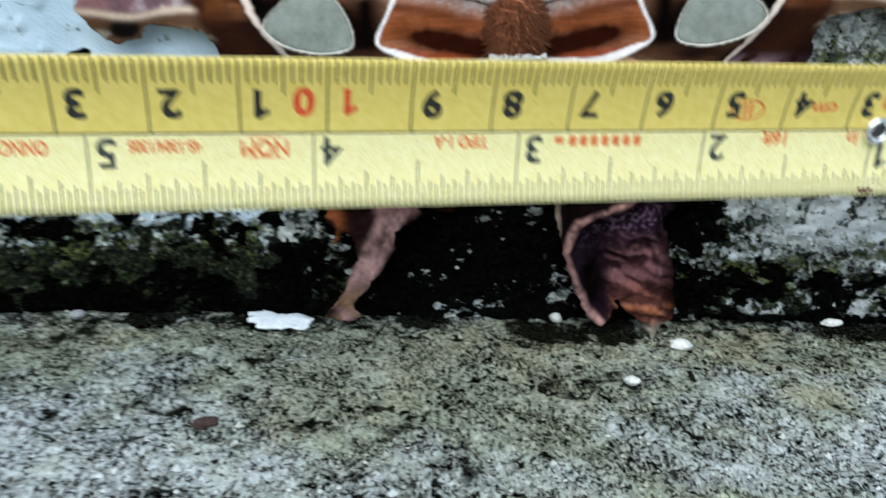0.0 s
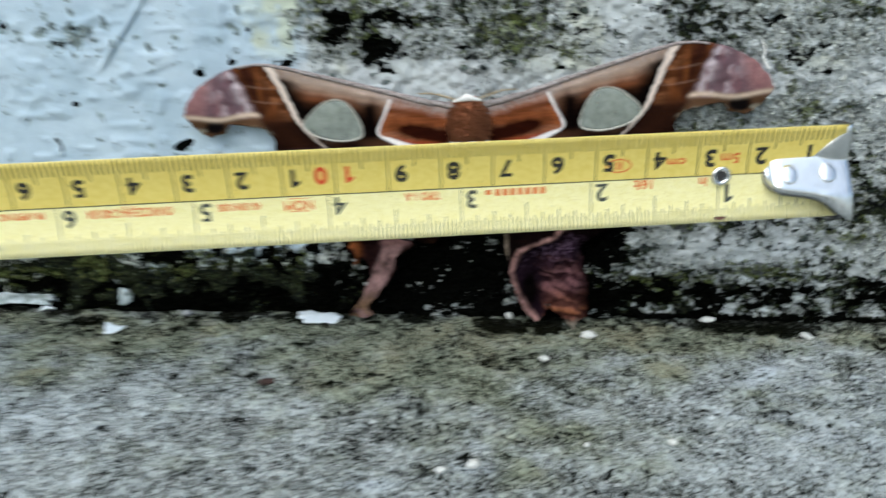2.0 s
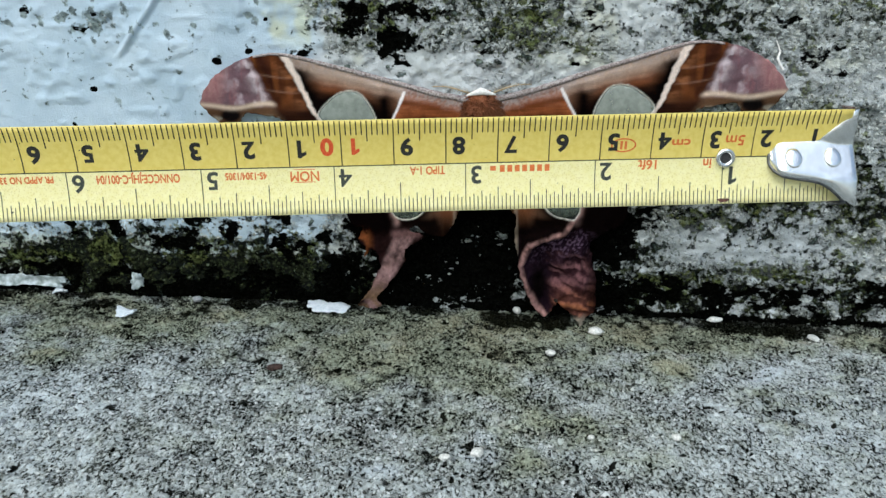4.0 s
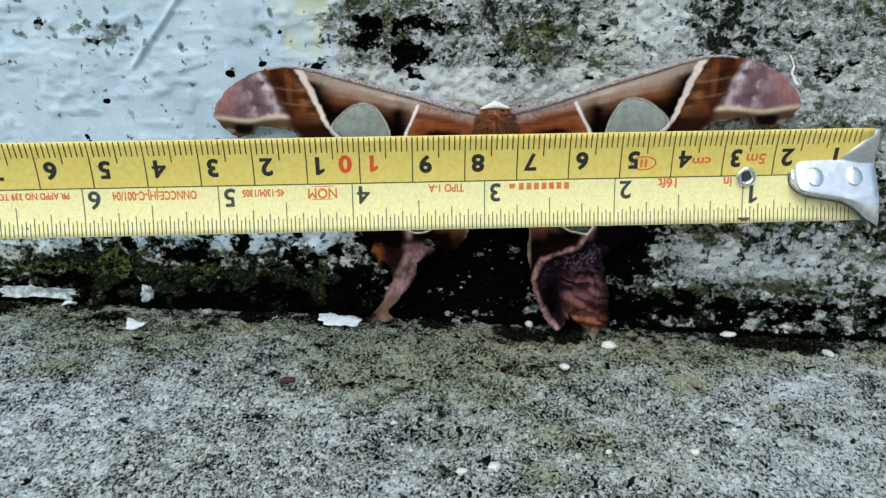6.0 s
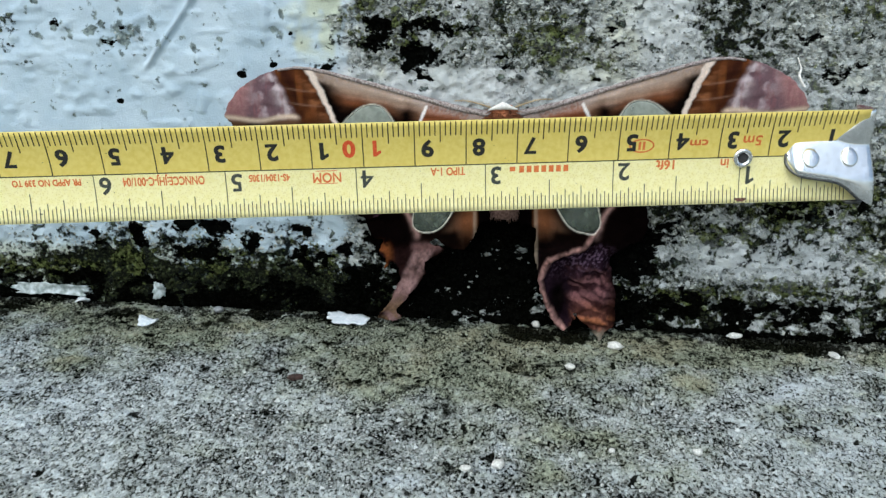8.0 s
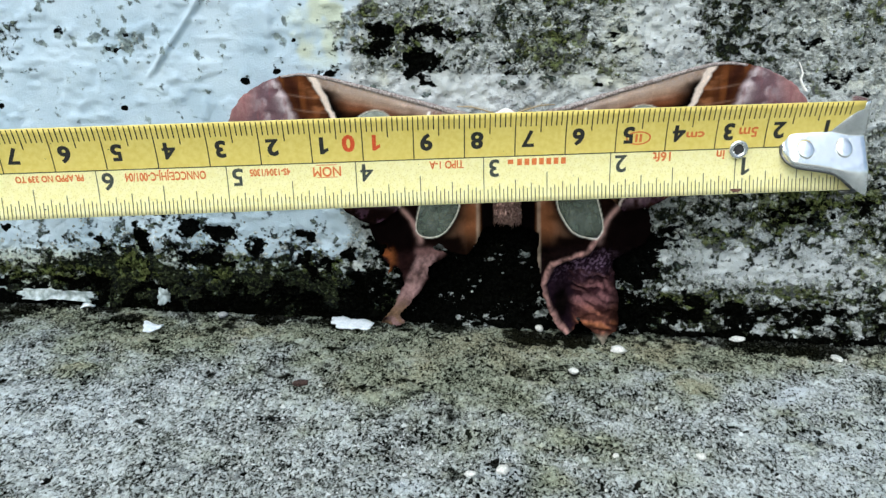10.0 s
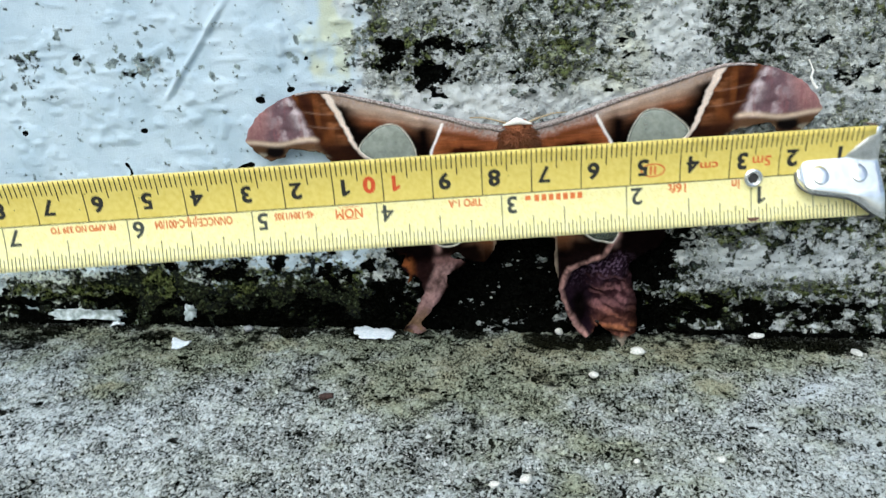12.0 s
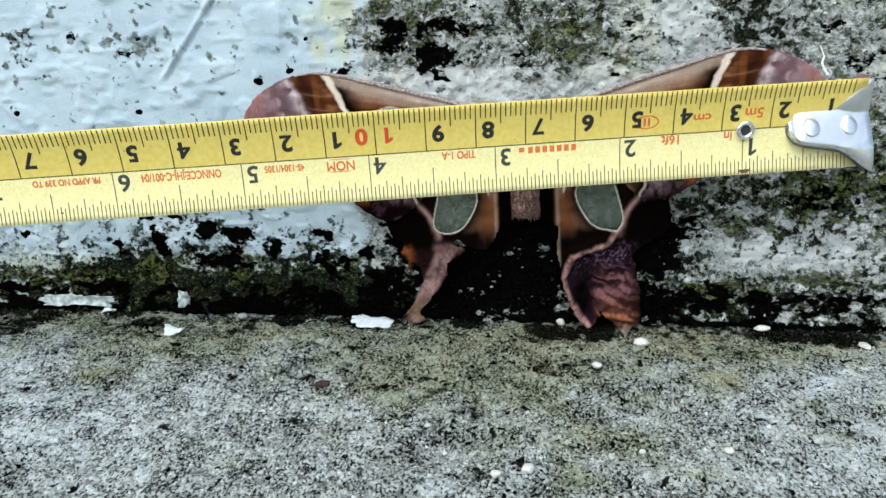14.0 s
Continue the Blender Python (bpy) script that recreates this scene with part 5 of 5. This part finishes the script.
def build_tape():
    tape = tagged(new("tape_measure"), "yellow steel tape measure blade with steel hook, held before moth", "tape measure")
    LONG = 34.0
    us = np.concatenate([[0.14], np.arange(0.5, LONG, 0.5), [LONG]])
    vs = np.linspace(-HALF, HALF, 17)
    gu, gv = np.meshgrid(us, vs)
    verts = on_blade(gu.ravel(), gv.ravel(), 0.0)
    n = len(us)
    k = np.arange((n - 1) * (len(vs) - 1))
    a = k // (n - 1) * n + k % (n - 1)
    blade = part("blade", mesh_of("blade", verts, np.stack([a, a + n, a + n + 1, a + 1], 1)), YELLOW, tape, "yellow painted steel blade")
    thick = blade.modifiers.new("thickness", "SOLIDIFY")
    thick.thickness, thick.offset = 0.0002, -1.0
    # centre line, centimetre side above and inch side below it
    strips("centre_line", [(1.65, LONG, -0.010, 0.010)], BLACK_INK, blade)
    ticks = []
    for mm in range(4, int(LONG * 10)):
        u = mm / 10
        low = 0.0 if mm % 10 == 0 else (0.50 if mm % 5 == 0 else 0.64)
        if u < 1.2:
            low = 0.55 if mm == 10 else max(low, 0.66)
        ticks.append((u - 0.010, u + 0.010, low, HALF - 0.012))
    strips("centimetre_scale", ticks, BLACK_INK, blade, "black millimetre and centimetre ticks")
    ticks = []
    for q in range(5, int(LONG / 2.54 * 32)):
        if q % 2 and q > 32 * 12:
            continue
        u = q * 2.54 / 32
        high = next(h for step, h in ((32, 0.0), (16, -0.36), (8, -0.50), (4, -0.57), (2, -0.63), (1, -0.68)) if q % step == 0)
        ticks.append((u - 0.0085, u + 0.0085, -HALF + 0.012, high))
    strips("inch_scale", ticks, GREY_INK, blade, "grey inch and fraction ticks")
    for c in range(1, int(LONG)):
        if c % 10 == 0:
            lettering("number", str(c // 10), c - 0.27, 0.40, 0.31, RED_INK, blade, 1.0, 0.02)
            lettering("number", "0", c + 0.27, 0.40, 0.34, RED_INK, blade, 1.0, 0.02)
        else:
            lettering("number", str(c % 10), c - 0.25, 0.37, 0.34, BLACK_INK, blade, 1.0, 0.02)
    for q in range(1, 13):
        lettering("number", str(q), q * 2.54 - 0.21, -0.24 if q > 1 else -0.38, 0.35, GREY_INK, blade, 1.0, 0.012)
    for text, u, v, h, wide in (("5m", 2.36, 0.35, 0.21, 1.05), ("cm", 3.42, 0.34, 0.17, 1.3), ("in", 2.86, -0.12, 0.2, 0.9), ("16ft", 4.05, -0.12, 0.19, 0.95), ("II", 4.55, 0.30, 0.17, 1.4),
                                ("TIPO 1-A", 8.36, -0.13, 0.16, 0.75), ("NOM", 10.73, -0.19, 0.2, 0.85), ("4S-1304/1305", 11.85, -0.16, 0.14, 0.72),
                                ("ONNCCE:JHJ-C-001/04", 13.9, -0.14, 0.17, 0.66), ("PR APPD NO 339 TO", 16.15, -0.14, 0.13, 0.78)):
        lettering("lettering", text, u, v, h, ORANGE_INK, blade, wide, 0.0075)
    strips("underline", [(10.53, 10.93, -0.315, -0.30), (10.53, 10.93, -0.055, -0.04)], ORANGE_INK, blade)
    # maker's name as plain bars
    for i in range(7):
        strips("brand_bar", [(5.98 + 0.146 * i, 6.075 + 0.146 * i, -0.195, -0.06)], ORANGE_INK, blade)
    strips("brand_bar", [(7.03, 7.14, -0.165, -0.07)], ORANGE_INK, blade)
    ring = [(4.55 + 0.25 * math.cos(a), 0.30 + 0.15 * math.sin(a)) for a in np.linspace(0, 2 * math.pi, 25)]
    verts, faces = [], []
    for k, (u, v) in enumerate(ring):
        verts += [on_blade(u, v), on_blade(4.55 + (u - 4.55) * 0.87, 0.30 + (v - 0.30) * 0.80)]
        if k:
            faces.append((2 * k - 2, 2 * k - 1, 2 * k + 1, 2 * k))
    part("oval_mark", mesh_of("oval_mark", verts, faces), ORANGE_INK, blade, smooth=False)
    rng = np.random.RandomState(17)
    specks = []
    for k in range(26):
        u, v, r = rng.uniform(1.8, 20), rng.uniform(-0.9, 0.9), 0.008 + 0.018 * rng.rand() ** 3
        specks.append((u, u + r * (1 + rng.rand()), v, v + r))
    tagged(strips("specks", specks, GREY_INK, blade), "small dark specks of dirt", kind="stuff")
    bm = bmesh.new()
    rim = [bm.verts.new(on_blade(2.5 + 0.11 * math.cos(a) * (1 + 0.3 * math.sin(3 * a)), -0.88 + 0.05 * math.sin(a) * (1 + 0.3 * math.cos(2 * a)), 0.006)) for a in np.linspace(0, 2 * math.pi, 18, endpoint=False)]
    bm.faces.new(rim)
    part("smudge", bm, RED_STONE, blade, "small reddish brown smudge", smooth=False)
    build_hook(tape)
    return tape


def build_hook(tape):
    """The end hook: a tongue riveted on the blade that flares to the full width and bends back."""
    us = np.concatenate([1.61 - 0.12 * (1 - np.cos(np.linspace(0, math.pi / 2, 7))), np.linspace(1.44, 0.05, 22)])
    profile = [(0.0, 0.92), (0.1, 0.87), (0.25, 0.77), (0.4, 0.63), (0.52, 0.53), (0.66, 0.45), (0.8, 0.41), (1.0, 0.375), (1.2, 0.345), (1.3, 0.33), (1.4, 0.31), (1.5, 0.265), (1.56, 0.205), (1.6, 0.12), (1.61, 0.03)]

    def half(u):
        return float(np.interp(u, [p[0] for p in profile], [p[1] for p in profile]))

    def face(u, v):
        """Depth of the pressed plate: its lower side leans out, its upper flare leans over, its rim rolls back."""
        h = max(half(u), 0.02)
        crease = 0.30 - 0.10 * float(ramp(np.array(u), 0.9, 0.2))
        over = max(0.0, v - crease)
        rim = (abs(v) / h) ** 6 * 0.06
        tip = 0.14 * float(ramp(np.array(u), 1.42, 1.61)) ** 2
        return SAG - 0.10 + 0.62 * (min(v, crease) - 0.1) - 0.32 * min(0.0, v + 0.4) - 0.1 * over * (1 - math.exp(-over * 14)) + rim + tip

    verts, faces, n = [], [], 31
    for u in us:
        for v in np.linspace(-half(u), half(u), n):
            verts.append((-u * CM, face(u, v) * CM, v * CM))
    # the lip, bent back behind the blade
    for k, (u, back) in enumerate(((0.02, 0.015), (0.0, 0.06), (0.0, 0.2), (0.0, 0.45), (0.0, 0.7))):
        for v in np.linspace(-0.93, 0.93, n):
            verts.append((-u * CM, (face(0.05, v) + back) * CM, v * (1 - 0.1 * k * k / 16) * CM))
    rows = len(us) + 5
    for r in range(rows - 1):
        for c in range(n - 1):
            o = r * n + c
            faces.append((o, o + 1, o + n + 1, o + n))
    hook = part("end_hook", mesh_of("end_hook", verts, faces), STEEL, tape, "bright worn steel end hook")
    thick = hook.modifiers.new("thickness", "SOLIDIFY")
    thick.thickness, thick.offset = 0.0006, 0.0
    soft = hook.modifiers.new("rounded", "BEVEL")
    soft.width, soft.segments, soft.limit_method, soft.angle_limit = 0.00018, 2, "ANGLE", radians(50)
    # an added dark rounded rim round the tongue, drawing its shadow line
    bm = bmesh.new()
    side = [(u, half(u)) for u in np.concatenate([np.linspace(0.3, 1.5, 20), [1.54, 1.58, 1.605]])]
    round_tip = side + [(1.615, 0.0)] + [(u, -v) for u, v in reversed(side)]
    tube(bm, [(-u - 0.03 * (u > 1.5), face(u, v) + 0.012, v + 0.034 * np.sign(v)) for u, v in round_tip], [0.034] * len(round_tip), 8)
    part("rim", bm, SHADED_STEEL, hook, "dark worn rim of the hook")
    # an added slab, coloured dark for the lip's shaded underside below the blade
    bm = bmesh.new()
    bmesh.ops.create_cube(bm, size=1, matrix=Matrix.Translation((-0.16 * CM, 0.10 * CM, -0.97 * CM)) @ Matrix.Diagonal((0.34 * CM, 0.22 * CM, 0.09 * CM, 1)))
    bmesh.ops.bevel(bm, geom=bm.edges[:], offset=0.03 * CM, segments=2, affect="EDGES")
    part("lip", bm, SHADED_STEEL, hook, "dark worn lip of the hook")
    for u in (1.23, 0.46):
        bm = bmesh.new()
        rings = []
        base = SAG - 0.155
        for r, h in ((0.172, 0.06), (0.172, -0.02), (0.168, -0.055), (0.152, -0.078), (0.13, -0.086), (0.07, -0.09), (0.015, -0.091)):
            rings.append([bm.verts.new(Vector((-u + r * math.cos(a), base + h + 0.58 * r * math.sin(a), r * math.sin(a))) * CM) for a in np.linspace(0, 2 * math.pi, 28, endpoint=False)])
        for a, b in zip(rings, rings[1:]):
            for k in range(28):
                bm.faces.new((a[k], b[k], b[(k + 1) % 28], a[(k + 1) % 28]))
        bm.faces.new(rings[-1])
        bmesh.ops.recalc_face_normals(bm, faces=bm.faces)
        part("rivet", bm, STEEL, hook, "domed steel rivet")
    bm = bmesh.new()
    seg, ring = 28, 10
    grid = [[bm.verts.new(Vector((-2.53 + (0.15 + 0.05 * math.cos(b)) * math.cos(a), SAG - 0.06 + 0.05 * math.sin(b), (0.15 + 0.05 * math.cos(b)) * math.sin(a))) * CM) for b in np.linspace(0, 2 * math.pi, ring, endpoint=False)] for a in np.linspace(0, 2 * math.pi, seg, endpoint=False)]
    for i in range(seg):
        for j in range(ring):
            bm.faces.new((grid[i][j], grid[(i + 1) % seg][j], grid[(i + 1) % seg][(j + 1) % ring], grid[i][(j + 1) % ring]))
    eyelet = part("eyelet", bm, STEEL, tape, "steel eyelet")
    bm = bmesh.new()
    bmesh.ops.create_circle(bm, cap_ends=True, segments=24, radius=0.13 * CM, matrix=Matrix.Translation((-2.53 * CM, (SAG - 0.05) * CM, 0)) @ Matrix.Rotation(radians(90), 4, "X"))
    part("eyelet_hole", bm, HOLE_DARK, eyelet, "dark hole of the eyelet", smooth=False)


tape_measure = build_tape()


# ---- what moves ----
TAPE_ROWS = [
    (0.0, 7.33, -1.85, 3.66, 10.53, 0.47, 11.46),
    (0.2, 7.52, -1.80, 3.31, 5.53, 1.49, 12.75),
    (0.3, 7.45, -1.77, 3.32, 4.19, 1.26, 11.65),
    (0.4, 7.42, -1.67, 3.33, 2.03, 0.72, 11.68),
    (0.5, 7.49, -1.76, 3.35, 4.94, 0.57, 11.38),
    (0.6, 7.83, -2.51, 2.91, -1.42, 1.84, 10.32),
    (0.8, 8.00, -3.21, 2.65, 0.49, 1.90, 8.92),
    (0.9, 8.21, -3.13, 2.16, -3.78, 3.88, 9.93),
    (1.0, 8.37, -3.44, 2.08, -2.17, 2.76, 7.98),
    (1.1, 8.44, -3.65, 2.65, -0.43, 2.38, 9.06),
    (1.2, 8.40, -3.52, 3.16, -0.65, 1.79, 9.49),
    (1.3, 8.21, -3.64, 3.86, 0.89, 0.13, 7.96),
    (1.5, 7.72, -2.88, 4.52, 5.49, -0.67, 9.07),
    (1.7, 7.66, -2.65, 4.63, 4.40, -1.26, 9.53),
    (1.8, 7.52, -2.61, 4.64, 4.80, -1.00, 9.77),
    (1.9, 7.45, -2.33, 4.68, 2.63, -1.24, 11.06),
    (2.0, 7.54, -2.74, 4.29, 3.09, -1.06, 8.62),
    (2.2, 7.31, -2.66, 4.47, 4.13, -1.28, 8.56),
    (2.5, 7.28, -2.50, 4.29, 5.42, -0.70, 9.17),
    (3.0, 7.36, -2.68, 4.50, 2.96, -1.09, 8.33),
    (5.5, 7.43, -2.62, 4.64, 5.76, -1.29, 9.21),
    (6.0, 7.46, -2.78, 4.54, 3.19, -1.18, 8.56),
    (6.5, 7.36, -2.56, 4.94, 4.00, -1.97, 8.62),
    (7.0, 7.37, -2.49, 4.87, 4.41, -1.90, 9.45),
    (7.5, 7.34, -2.58, 5.00, 3.57, -2.14, 8.74),
    (8.0, 7.32, -2.46, 4.91, 6.44, -1.88, 9.08),
    (10.5, 7.19, -2.30, 5.22, 7.98, -1.99, 9.17),
    (11.0, 7.10, -2.31, 5.53, 5.66, -2.81, 9.75),
    (11.3, 6.96, -1.89, 5.97, 12.70, -3.27, 10.82),
    (11.5, 7.01, -2.08, 5.83, 10.89, -3.13, 10.72),
    (11.8, 7.03, -2.12, 5.81, 8.21, -3.28, 10.38),
    (12.0, 7.30, -2.36, 4.62, 1.13, -1.55, 8.83),
    (12.2, 7.47, -2.58, 4.52, 4.26, -1.62, 9.22),
    (12.3, 7.53, -2.68, 4.43, 2.45, -0.76, 9.60),
    (12.5, 7.48, -2.63, 4.71, 5.76, -1.44, 8.95),
    (12.7, 7.51, -2.70, 4.90, 7.79, -1.34, 9.85),
    (12.8, 7.43, -2.69, 5.16, 7.81, -1.96, 9.27),
    (13.0, 7.11, -2.21, 5.96, 8.82, -3.40, 9.68),
    (13.2, 7.01, -1.97, 5.97, 6.72, -3.07, 10.42),
    (13.3, 7.14, -2.05, 5.25, 6.01, -1.86, 10.38),
    (13.5, 7.09, -1.74, 5.05, 7.91, -1.67, 10.69),
    (14.0, 7.03, -1.67, 5.20, 6.44, -1.95, 10.82),
]


def motions():
    walk(tape_measure, [(t, pose(x * CM, y * CM, z * CM, rx, ry, rz)) for t, x, y, z, rx, ry, rz in TAPE_ROWS])


motions()
